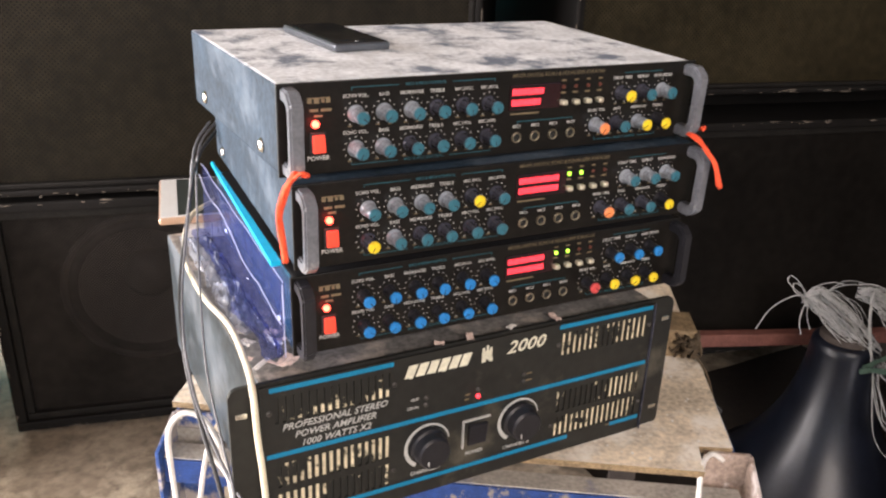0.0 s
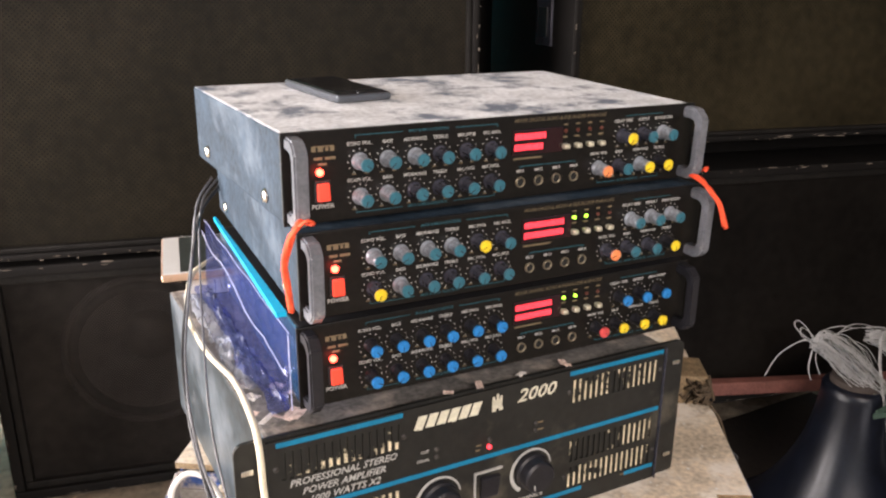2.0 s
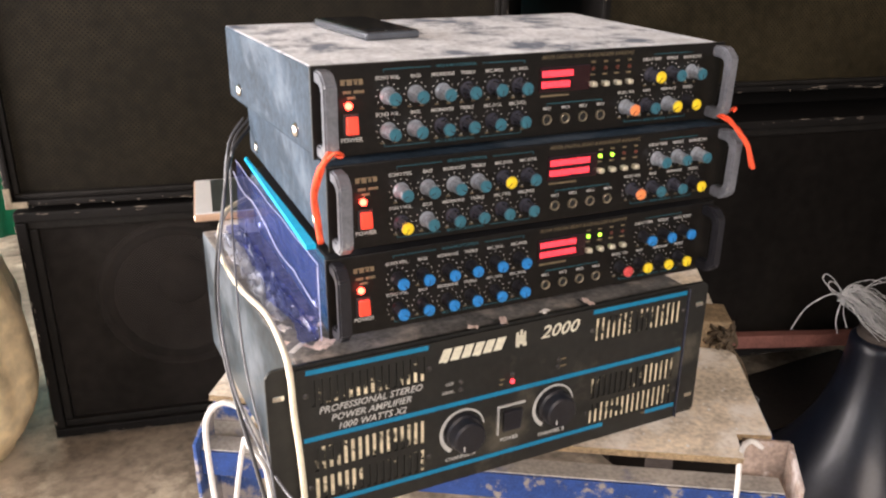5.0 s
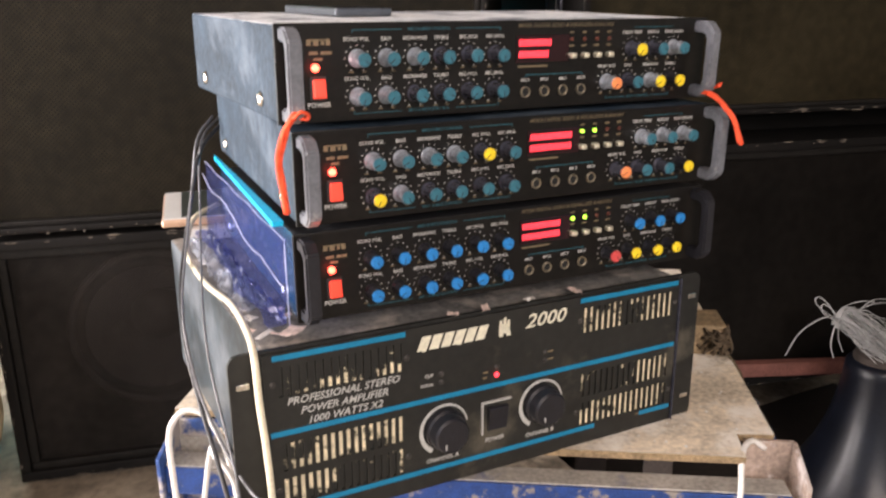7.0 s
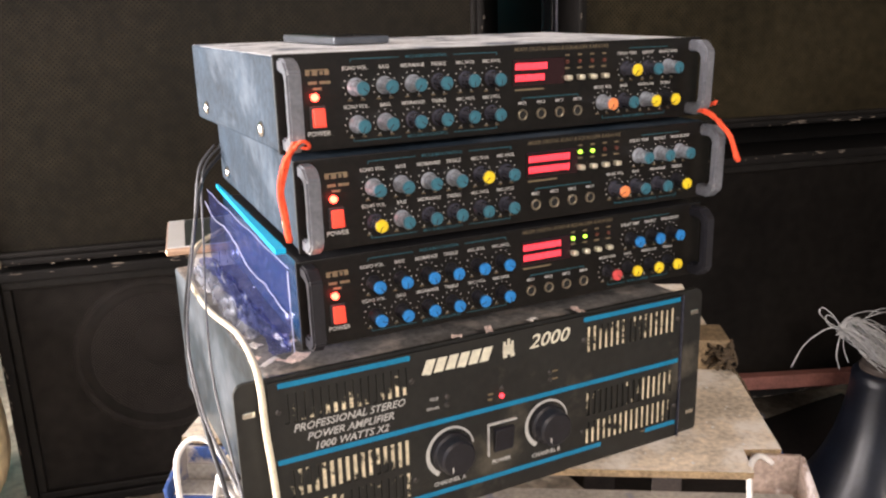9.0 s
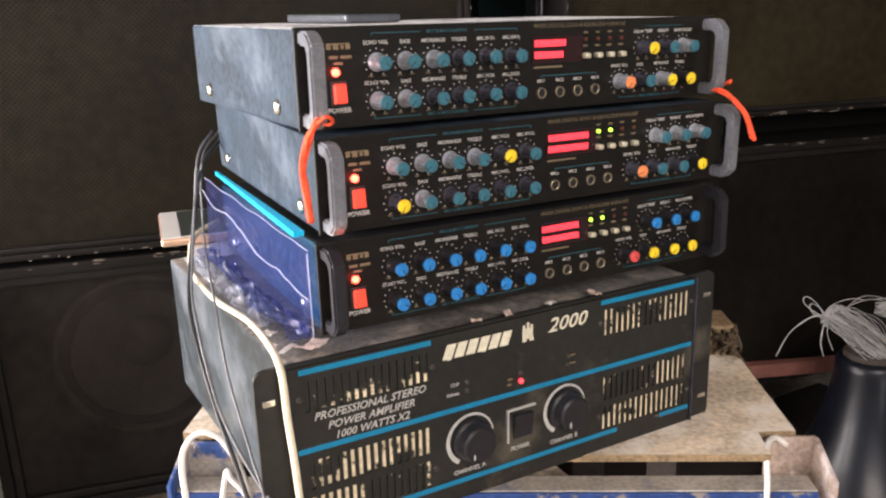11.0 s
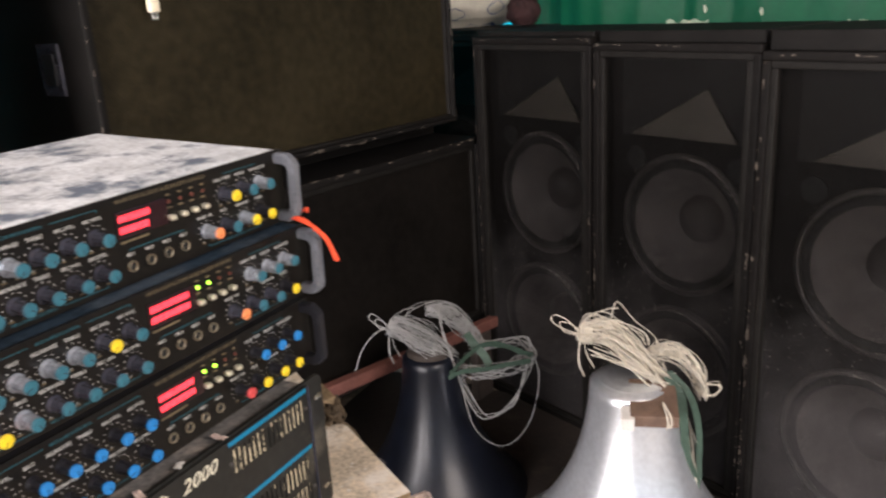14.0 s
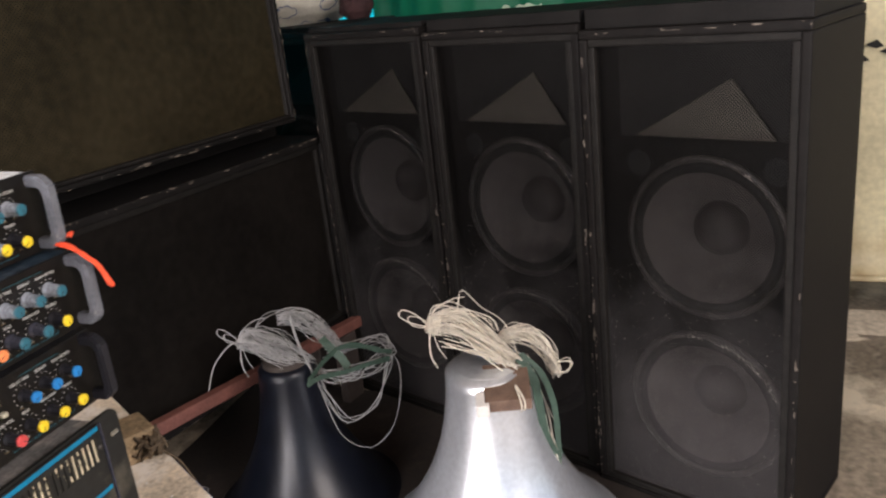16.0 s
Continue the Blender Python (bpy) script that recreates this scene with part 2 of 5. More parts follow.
HORN_SILVER = material("bare_aluminium_horn", (0.78, 0.81, 0.86), 0.30, 0.72, 0.10, 8, 0.05, 10, dust=(0.46, 0.48, 0.52), dust_at=0.66)
HORN_BLUE = material("dark_blue_horn_paint", (0.0045, 0.0058, 0.0105), 0.34, 0.03, 0.5, 10, 0.14, 10, coat=0.06, spec=0.35, dust=(0.03, 0.031, 0.034), dust_at=0.64)
WOOD_BROWN = material("brown_wood_block", (0.15, 0.095, 0.068), 0.6, 0, 0.3, 40, 0.2)
BEAM = material("red_brown_beam", (0.165, 0.066, 0.052), 0.6, 0, 0.3, 20, 0.2)
BEAM_DARK = material("dark_beam", (0.04, 0.03, 0.025), 0.8, 0, 0.3, 20, 0.2)
STRING_GREY = material("grey_string", (0.34, 0.34, 0.335), 0.8, 0, 0.25, 80, 0.4)
STRING_CREAM = material("cream_string", (0.70, 0.645, 0.54), 0.8, 0, 0.25, 80, 0.4)
ROPE_BROWN = material("brown_rope", (0.075, 0.052, 0.03), 0.9, 0, 0.3, 80, 0.4)
TAPE_GREEN = material("faded_green_tape", (0.040, 0.072, 0.052), 0.6, 0, 0.25, 60, 0.2)
CONCRETE = material("damp_concrete", (0.22, 0.18, 0.135), 0.4, 0, 0.55, 3.5, 0.5, 12, dust=(0.64, 0.55, 0.42), dust_at=0.48)
# near-black brown that paints shade on the floor round the horns
FLOOR_SHADE = material("shaded_floor_dark", (0.016, 0.011, 0.008), 0.85, 0, 0.5, 5, 0.5, 12, dust=(0.06, 0.045, 0.03), dust_at=0.62)
EARTH = material("outside_earth", (0.22, 0.18, 0.13), 0.9, 0, 0.3, 2, 0.3)
WALL_MAT = material("added_wall", (0.20, 0.17, 0.14), 0.85, 0, 0.3, 4, 0.4)
ROOF_MAT = material("added_roof", (0.17, 0.13, 0.10), 0.7, 0.2, 0.3, 4, 0.2)
TARP_BLUE = sheet("blue_tarpaulin", (0.01, 0.42, 0.62), (0.015, 0.86, 1.0), 0.85)
TARP_GREEN = sheet("green_tarpaulin", (0.009, 0.072, 0.034), (0.007, 0.165, 0.075), 0.5)
FILM = sheet("blue_plastic_film", (0.060, 0.070, 0.20), (0.56, 0.61, 0.88), 0.18, 0.05, 0.68)
WRAP = sheet("clear_plastic_wrap", (0.55, 0.58, 0.66), (0.85, 0.87, 0.92), 0.25, 0.10, 0.62)
WRAP_HEM = sheet("whitish_plastic_fold", (0.60, 0.62, 0.78), (0.8, 0.82, 0.95), 0.25, 0.15, 0.25)
HEM_AND_SLIT_LIGHT = material("pale_hem_and_slit_light", (0.42, 0.52, 0.38), 0.5, 0, 0.3, 40, 0.2)
PAPER = material("pinkish_paper_scrap", (0.62, 0.48, 0.42), 0.8, 0, 0.3, 60, 0.2)
CYAN = material("cyan_plastic_strip", (0.0, 0.46, 0.78), 0.35, 0, 0.1, 30, 0.03)


def stamp(mat, color, scale):
    """Prints ring-shaped stamps with scribbled middles over a material."""
    n, l = mat.node_tree.nodes, mat.node_tree.links
    b = n["Principled BSDF"]
    under = b.inputs["Base Color"].links[0].from_socket
    co, cell, noise_, add, lo, hi, both, mix = (n.new("ShaderNode" + k) for k in ("TexCoord", "TexVoronoi", "TexNoise", "Math", "Math", "Math", "Math", "Mix"))
    cell.inputs["Scale"].default_value, cell.inputs["Randomness"].default_value = scale, 0.7
    noise_.inputs["Scale"].default_value = scale * 4
    l.new(co.outputs["Object"], cell.inputs["Vector"]), l.new(co.outputs["Object"], noise_.inputs["Vector"])
    add.operation, lo.operation, hi.operation, both.operation = "MULTIPLY_ADD", "GREATER_THAN", "LESS_THAN", "MULTIPLY"
    add.inputs[1].default_value = 0.35
    l.new(noise_.outputs["Fac"], add.inputs[0]), l.new(cell.outputs["Distance"], add.inputs[2])
    lo.inputs[1].default_value, hi.inputs[1].default_value = 0.445, 0.485
    l.new(add.outputs[0], lo.inputs[0]), l.new(add.outputs[0], hi.inputs[0])
    l.new(lo.outputs[0], both.inputs[0]), l.new(hi.outputs[0], both.inputs[1])
    mix.data_type = "RGBA"
    mix.inputs["B"].default_value = (*color, 1)
    l.new(both.outputs[0], mix.inputs["Factor"]), l.new(under, mix.inputs["A"]), l.new(mix.outputs["Result"], b.inputs["Base Color"])
    return mat


SACK_STAMPED = stamp(material("stamped_cream_sack", (0.66, 0.62, 0.53), 0.7, 0, 0.2, 8, 0.5, 20), (0.06, 0.10, 0.22), 8.6)
SACK_WARM = material("crumpled_cream_plastic", (0.72, 0.58, 0.36), 0.45, 0, 0.4, 5, 0.6, 5)
MAROON = material("maroon_cloth", (0.020, 0.004, 0.004), 0.9, 0, 0.3, 20, 0.3)
CREAM_METAL = material("cream_enamel_sheet", (0.58, 0.52, 0.33), 0.45, 0, 0.2, 4, 0.1, 10, dust=(0.40, 0.30, 0.15), dust_at=0.68)
tinted_below(CREAM_METAL, (0.28, 0.16, 0.05), 0.22)
PHONE_DARK = material("black_phone_glass", (0.01, 0.011, 0.013), 0.12, 0, 0.2, 30, 0)
PHONE_GREY = material("grey_phone_frame", (0.12, 0.13, 0.15), 0.3, 0.6, 0.2, 60, 0)
PHONE_WHITE = material("white_phone_front", (0.78, 0.78, 0.76), 0.2, 0, 0.05, 30, 0)
PHONE_GOLD = material("rose_gold_phone_rim", (0.66, 0.45, 0.32), 0.3, 0.7, 0.1, 60, 0)
PHONE_SCREEN = material("grey_reflecting_screen", (0.045, 0.055, 0.05), 0.30, 0, 0.3, 12, 0, spec=0.2)
PLUG_WHITE = material("cream_plug", (0.70, 0.62, 0.46), 0.5, 0, 0.15, 50, 0.05)
PLUG_RED = material("red_plug", (0.6, 0.06, 0.05), 0.5, 0, 0.15, 50, 0.05)


# ---------------------------------------------------------------- building helpers
def part(name, bm, mat, parent=None, label="", m=None, smooth=False):
    """Links a bmesh as one mesh object under a thing or a part."""
    if isinstance(bm, bpy.types.Mesh):
        me = bm
    else:
        me = bpy.data.meshes.new(name)
        bm.normal_update()
        bm.to_mesh(me)
        bm.free()
        if smooth:
            for p in me.polygons:
                p.use_smooth = True
    if not me.materials:
        for one in mat if isinstance(mat, (list, tuple)) else (mat,):
            me.materials.append(one)
    ob = new(name, me)
    ob.parent = parent
    if m is not None:
        ob.matrix_basis = m
    return tagged(ob, label, kind="stuff" if name in STUFF else "")


STUFF = ("scuff", "dirt_speck", "sawdust", "lettering", "guide_line", "scale_dots", "level_bar", "title", "orange_yarn", "string_skein", "frayed_rope", "emblem", "maker_mark")


def thing(name, m, label, category, group="", kind=""):
    ob = new(name)
    ob.empty_display_size = 0.05
    ob.matrix_basis = m
    return tagged(ob, label, category, group, kind)


def box(size, at=(0, 0, 0), bevel=0.0, seg=2, bm=None, slot=0, turn=None):
    """A box of that size with its middle at that place."""
    own = bmesh.new()
    bmesh.ops.create_cube(own, size=1, matrix=Matrix.Diagonal((*size, 1)))
    if bevel:
        bmesh.ops.bevel(own, geom=own.edges[:], offset=bevel, segments=seg, affect="EDGES", profile=0.6)
    own.transform(Matrix.Translation(at) @ (turn or Matrix()))
    for f in own.faces:
        f.material_index = slot
    if bm is None:
        return own
    return join(bm, own)


def join(bm, other):
    me = bpy.data.meshes.new("tmp")
    other.to_mesh(me)
    other.free()
    bm.from_mesh(me)
    bpy.data.meshes.remove(me)
    return bm


def lathe(profile, n=32, m=None, close=True):
    """A turned body round z from (radius, height) pairs."""
    bm = bmesh.new()
    rings = [[bm.verts.new((r * math.cos(2 * math.pi * k / n), r * math.sin(2 * math.pi * k / n), z)) for k in range(n)] for r, z in profile]
    for a, b in zip(rings, rings[1:]):
        for k in range(n):
            bm.faces.new((a[k], a[(k + 1) % n], b[(k + 1) % n], b[k]))
    if close:
        bm.faces.new(rings[0][::-1]), bm.faces.new(rings[-1])
    if m:
        bm.transform(m)
    return bm


def smooth_line(points, steps=6):
    """A Catmull-Rom line through the points."""
    p = [Vector(q) for q in points]
    p = [2 * p[0] - p[1], *p, 2 * p[-1] - p[-2]]
    out = []
    for a, b, c, d in zip(p, p[1:], p[2:], p[3:]):
        for k in range(steps):
            t = k / steps
            out.append(0.5 * (2 * b + (c - a) * t + (2 * a - 5 * b + 4 * c - d) * t * t + (3 * b - a - 3 * c + d) * t ** 3))
    return out + [p[-2]]


def sweep(points, r, n=8, steps=6, bm=None, flat=1.0, taper=False):
    """A cord of radius r along a smooth line through the points; flat squeezes it to a ribbon."""
    bm = bm or bmesh.new()
    line = smooth_line(points, steps) if steps > 1 else [Vector(q) for q in points]
    up = Vector((0.31, 0.17, 0.93)).normalized()
    rings = []
    for k, q in enumerate(line):
        way = (line[min(k + 1, len(line) - 1)] - line[max(k - 1, 0)]).normalized()
        side = way.cross(up)
        side = side.normalized() if side.length > 1e-3 else Vector((1, 0, 0))
        over = side.cross(way).normalized()
        rr = r * (1 - 0.6 * k / len(line)) if taper else r
        rings.append([bm.verts.new(q + rr * (math.cos(2 * math.pi * j / n) * side + flat * math.sin(2 * math.pi * j / n) * over)) for j in range(n)])
    for a, b in zip(rings, rings[1:]):
        for j in range(n):
            bm.faces.new((a[j], a[(j + 1) % n], b[(j + 1) % n], b[j]))
    bm.faces.new(rings[0][::-1]), bm.faces.new(rings[-1])
    return bm


FACE_FRONT = pose(0, 0, 0, 90)          # lays x-y drawings upright, facing -y
words = {}


def print_mesh(text, size, shear=0.0, align="CENTER", wide=1.0):
    """Raised print of the built-in font, upright and facing -y, with its middle at the origin."""
    key = (text, size, shear, align, wide)
    if key not in words:
        cu = bpy.data.curves.new("print", "FONT")
        cu.body, cu.size, cu.shear, cu.align_x, cu.align_y, cu.resolution_u = text, size, shear, align, "CENTER", 2
        cu.extrude, cu.offset = 0.00015, size * 0.010
        ob = new("print", cu)
        me = bpy.data.meshes.new_from_object(ob.evaluated_get(bpy.context.evaluated_depsgraph_get()))
        bpy.data.objects.remove(ob)
        me.transform(FACE_FRONT @ Matrix.Diagonal((wide, 1, 1, 1)))
        me.materials.clear()
        words[key] = me
    return words[key].copy()


def printing(name, items, mat, parent, label="", y=0.0):
    """One part out of several words: (text, x, z, size[, shear, align])."""
    bm = bmesh.new()
    for text, x, z, size, *more in items:
        me = print_mesh(text, size, *more)
        me.transform(Matrix.Translation((x, y, z)))
        bm.from_mesh(me)
        bpy.data.meshes.remove(me)
    return part(name, bm, mat, parent, label)


def bars(items, depth=0.0003, y=0.0, bm=None):
    """Flat raised bars (x, z, width, height) on a panel that faces -y."""
    bm = bm or bmesh.new()
    for x, z, w, h in items:
        box((w, depth, h), (x, y, z), bm=bm)
    return bm


def disc(r, depth, n=12, m=None):
    bm = bmesh.new()
    bmesh.ops.create_cone(bm, segments=n, radius1=r, radius2=r, depth=depth, cap_ends=True)
    bm.transform((m or Matrix()) @ pose(0, 0, 0, 90))
    return bm


def pierced(xs, zs, holes, y, depth):
    """A plate facing -y on a grid of lines xs, zs, with the cells in holes left open through its depth."""
    bm = bmesh.new()
    nx, nz = len(xs) - 1, len(zs) - 1
    vert = {}

    def v(i, k, back):
        if (i, k, back) not in vert:
            vert[i, k, back] = bm.verts.new((xs[i], y + depth * back, zs[k]))
        return vert[i, k, back]

    solid = {(i, k) for i in range(nx) for k in range(nz)} - set(holes)
    for i, k in solid:
        bm.faces.new((v(i, k, 0), v(i + 1, k, 0), v(i + 1, k + 1, 0), v(i, k + 1, 0)))
        bm.faces.new((v(i, k, 1), v(i, k + 1, 1), v(i + 1, k + 1, 1), v(i + 1, k, 1)))
        for (di, dk), (a, b) in {(-1, 0): ((i, k + 1), (i, k)), (1, 0): ((i + 1, k), (i + 1, k + 1)), (0, -1): ((i, k), (i + 1, k)), (0, 1): ((i + 1, k + 1), (i, k + 1))}.items():
            if (i + di, k + dk) not in solid:
                bm.faces.new((v(*b, 0), v(*a, 0), v(*a, 1), v(*b, 1)))
    return bm


def wavy(nu, nv, place):
    """A sheet of nu x nv cells; place(u, v) with u, v from 0 to 1."""
    bm = bmesh.new()
    g = [[bm.verts.new(place(i / nu, k / nv)) for k in range(nv + 1)] for i in range(nu + 1)]
    for i in range(nu):
        for k in range(nv):
            bm.faces.new((g[i][k], g[i + 1][k], g[i + 1][k + 1], g[i][k + 1]))
    return bm


# ---------------------------------------------------------------- setting
tagged(part("ground", box((600, 600, 0.1), (0, 0, FLOOR - 0.06)), EARTH), "bare brown earth around the shed", "ground", kind="structure")
tagged(part("floor", wavy(60, 60, lambda u, v: (-3 + 7 * u, -3.6 + 6.4 * v, FLOOR + 0.008 * noise.noise((5 * u, 5 * v, 0)))), CONCRETE), "rough damp grey-brown concrete floor", "floor", kind="structure")


def slab_place(u, v):
    x, y = -3 + 3.8 * u, 0.42 + 2.4 * v
    return (x, y, SLAB + 0.008 * noise.noise((4 * x, 4 * y, 1)))


slab = wavy(50, 40, slab_place)
box((3.8, 2.4, SLAB - FLOOR - 0.012), (-1.1, 1.62, (SLAB - 0.012 + FLOOR) / 2), bm=slab)
tagged(part("floor_step", slab, CONCRETE), "raised stained concrete slab under the speaker stack", "floor", kind="structure")
# walls and roof stand out of view, added to shape the daylight
tagged(part("wall_back", box((7.2, 0.12, 1.0), (0.5, 2.9, FLOOR + 0.5)), WALL_MAT), "unseen low wall added to block light below the tarpaulins", "wall", kind="structure")
tagged(part("wall_right", box((0.12, 6.6, 1.1), (3.75, -0.3, FLOOR + 0.55)), WALL_MAT), "unseen low wall added to block light below the tarpaulins", "wall", kind="structure")
tagged(part("ceiling", box((7.4, 6.8, 0.04), (0.5, -0.35, 2.75)), ROOF_MAT), "unseen roof added to keep the sky's light off", "ceiling", kind="structure")
for x, y in ((-3.1, -3.6), (-3.1, 2.9), (3.9, -3.6), (3.9, 2.9)):
    tagged(part("post", box((0.1, 0.1, 2.92), (x, y, 1.29), 0.006), BEAM_DARK), "dark square timber roof post", "post", "roof posts", "structure")


def hanging(name, mat, a, b, z0, z1, label, cat, waves=0.03, seed=0.0, thick=0.0):
    """A sheet that hangs between two places of the plan, with soft folds."""
    a, b = Vector((*a, 0)), Vector((*b, 0))
    side = (b - a).normalized().cross(Vector((0, 0, 1)))

    def place(u, v):
        q = a.lerp(b, u)
        off = waves * (noise.noise((9 * u + seed, 1.2 * v, seed)) + 0.5 * noise.noise((26 * u, 3 * v, seed)))
        return q + side * off + Vector((0, 0, z0 + (z1 - z0) * v + 0.012 * noise.noise((14 * u, 0, seed)) * (1 - v)))

    return tagged(part(name, wavy(90, 24, place), mat, smooth=True), label, cat)


hanging("blue_tarpaulin", TARP_BLUE, (-2.9, 2.7), (3.45, 2.7), 0.8, 2.73, "bright blue plastic tarpaulin wall with daylight behind", "tarpaulin", 0.03, 3.0)
hanging("blue_tarpaulin", TARP_BLUE, (3.45, 2.68), (3.45, 0.72), 0.85, 2.73, "bright blue plastic tarpaulin wall with daylight behind", "tarpaulin", 0.02, 8.0)
east = hanging("green_tarpaulin", TARP_GREEN, (3.40, 0.82), (3.36, -1.15), 0.85, 2.73, "green plastic tarpaulin wall, torn along its lower hem", "tarpaulin", 0.05, 5.0)
hanging("green_tarpaulin", TARP_GREEN, (-1.5, 1.80), (-0.33, 1.80), 0.40, 2.73, "green plastic net sheet hanging beside speakers", "tarpaulin", 0.04, 2.0)
for a, b, tall in (((0.182, 1.091), (0.012, 1.089), 0.020), ((-0.494, 1.05), (-0.608, 1.055), 0.030)):
    part("torn_hem", wavy(16, 6, lambda u, v: (3.30 - 0.012 * noise.noise((9 * u, 3 * v, a[0])), a[0] + (b[0] - a[0]) * u, a[1] + (b[1] - a[1]) * u - 0.02 + v * (0.018 + tall * (0.5 + noise.noise((5 * u, 0, a[0])))))), HEM_AND_SLIT_LIGHT, east, "white torn plastic hem", smooth=True)
# daylight through the rips, drawn as pale pieces in front of the sheet
for k, (y, z) in enumerate(((0.017, 1.33), (0.016, 1.286), (0.031, 1.192), (0.025, 1.141), (-0.194, 1.121))):
    part("tear", wavy(4, 6, lambda u, v: (3.295, y + (u - 0.5) * 0.013 * math.sin(math.pi * (0.15 + 0.7 * v)) + 0.006 * noise.noise((k, 3 * v, 0)), z + (v - 0.5) * (0.05 if k < 2 else 0.03))), HEM_AND_SLIT_LIGHT, east, "pale piece painted as daylight through a torn slit", smooth=True)

# ---------------------------------------------------------------- speaker cabinets along the back
ROW = pose(0, 1.068, 0, 0, 0, -11.9)     # the common front line; local x runs along it, -y faces the room


def driver(parent, x, z, r, y, cone=CONE, dome=DOME):
    """A woofer: rim, foam surround, cone and dust cap as parts of one driver."""
    face = pose(x, y, z, 90)
    d = part("woofer", lathe([(r, 0), (r, 0.006), (r * 0.93, 0.010), (r * 0.92, 0)], 40, close=False), BASKET, parent, m=face, smooth=True)
    part("surround", lathe([(r * 0.925, 0.001), (r * 0.90, 0.008), (r * 0.85, 0.011), (r * 0.80, 0.003)], 40, close=False), SURROUND, d, smooth=True)
    part("cone", lathe([(r * 0.81, 0.003), (r * 0.58, -0.044), (r * 0.32, -0.098)], 40, close=False), cone, d, smooth=True)
    part("dust_cap", lathe([(r * 0.345, -0.096), (r * 0.32, -0.074), (r * 0.22, -0.056), (r * 0.09, -0.049), (0.001, -0.048)], 32, close=False), dome, d, smooth=True)
    return d


def holed_board(x0, x1, z0, z1, y, holes, n=48):
    """An upright board facing -y with round openings (x, z, r), listed from the lowest up, one above the other."""
    bm = bmesh.new()
    cuts = [z0] + [(a[1] + b[1]) / 2 for a, b in zip(holes, holes[1:])] + [z1]
    for (x, z, r), lo, hi in zip(holes, cuts, cuts[1:]):
        corner = sorted(math.atan2(q - z, p - x) for p in (x0, x1) for q in (lo, hi))
        turns = sorted([2 * math.pi * k / n - math.pi for k in range(n)] + corner)
        inner, outer, back = [], [], []
        for a in turns:
            c, s = math.cos(a), math.sin(a)
            reach = min(((x1 if c > 0 else x0) - x) / c if abs(c) > 1e-6 else 9, ((hi if s > 0 else lo) - z) / s if abs(s) > 1e-6 else 9)
            inner.append(bm.verts.new((x + r * c, y, z + r * s)))
            back.append(bm.verts.new((x + r * c, y + 0.018, z + r * s)))
            outer.append(bm.verts.new((x + reach * c, y, z + reach * s)))
        for k in range(len(turns)):
            j = (k + 1) % len(turns)
            bm.faces.new((outer[k], outer[j], inner[j], inner[k]))
            bm.faces.new((inner[k], inner[j], back[j], back[k]))
    return bm


def cabinet(name, m, w, h, d, grille, label, wall=0.024, corners=False, group="", deep=0.02, holes=(), skin=None, rim=0.018):
    """A speaker box with its front left open for the drivers, a frame round the front and a perforated grille."""
    c = thing(name, m, label, "speaker", group)
    for nm, size, at in (("top_panel", (w, d, wall), (w / 2, d / 2, h - wall / 2)), ("bottom_panel", (w, d, wall), (w / 2, d / 2, wall / 2)),
                         ("side_panel", (wall, d, h - 2 * wall), (wall / 2, d / 2, h / 2)), ("side_panel", (wall, d, h - 2 * wall), (w - wall / 2, d / 2, h / 2)),
                         ("back_panel", (w - 2 * wall, wall, h - 2 * wall), (w / 2, d - wall / 2, h / 2))):
        part(nm, box(size, at, 0.005), skin or BOX_BLACK, c)
    if holes:
        board = bmesh.new()
        cols = sorted({x for x, _, _ in holes})
        cuts = [wall] + [(a + b) / 2 for a, b in zip(cols, cols[1:])] + [w - wall]
        for x, lo, hi in zip(cols, cuts, cuts[1:]):
            join(board, holed_board(lo, hi, wall, h - wall, 0.053, sorted(q for q in holes if q[0] == x)))
        part("baffle", board, BOX_BLACK, c)
    else:
        part("baffle", box((w - 2 * wall, 0.018, h - 2 * wall), (w / 2, 0.062, h / 2)), BOX_BLACK, c)
    fr = bmesh.new()
    t = rim
    for size, at in (((w - 2 * wall, 0.022, t), (w / 2, deep, wall + t / 2)), ((w - 2 * wall, 0.022, t), (w / 2, deep, h - wall - t / 2)),
                     ((t, 0.022, h - 2 * wall - 2 * t), (wall + t / 2, deep, h / 2)), ((t, 0.022, h - 2 * wall - 2 * t), (w - wall - t / 2, deep, h / 2))):
        box(size, at, 0.004, bm=fr)
    part("front_frame", fr, BOX_EDGE, c, "scuffed black wooden frame")
    part("grille", pierced([wall + t * 0.7, w - wall - t * 0.7], [wall + t * 0.7, h - wall - t * 0.7], [], deep + 0.002, 0.0012), grille, c, "perforated sheet metal grille")
    if corners:
        for x in (0, w):
            for z in (0, h):
                sx, sz = (1 if x == 0 else -1), (1 if z == 0 else -1)
                b = box((0.045, 0.006, 0.014), (x + sx * 0.021, -0.002, z + sz * 0.006), 0.002)
                box((0.014, 0.006, 0.045), (x + sx * 0.006, -0.002, z + sz * 0.021), 0.002, bm=b)
                part("corner_cap", b, CORNER, c, "tarnished metal corner cap")
    return c


def on_row(x0, z0):
    return ROW @ pose(x0, 0, z0)


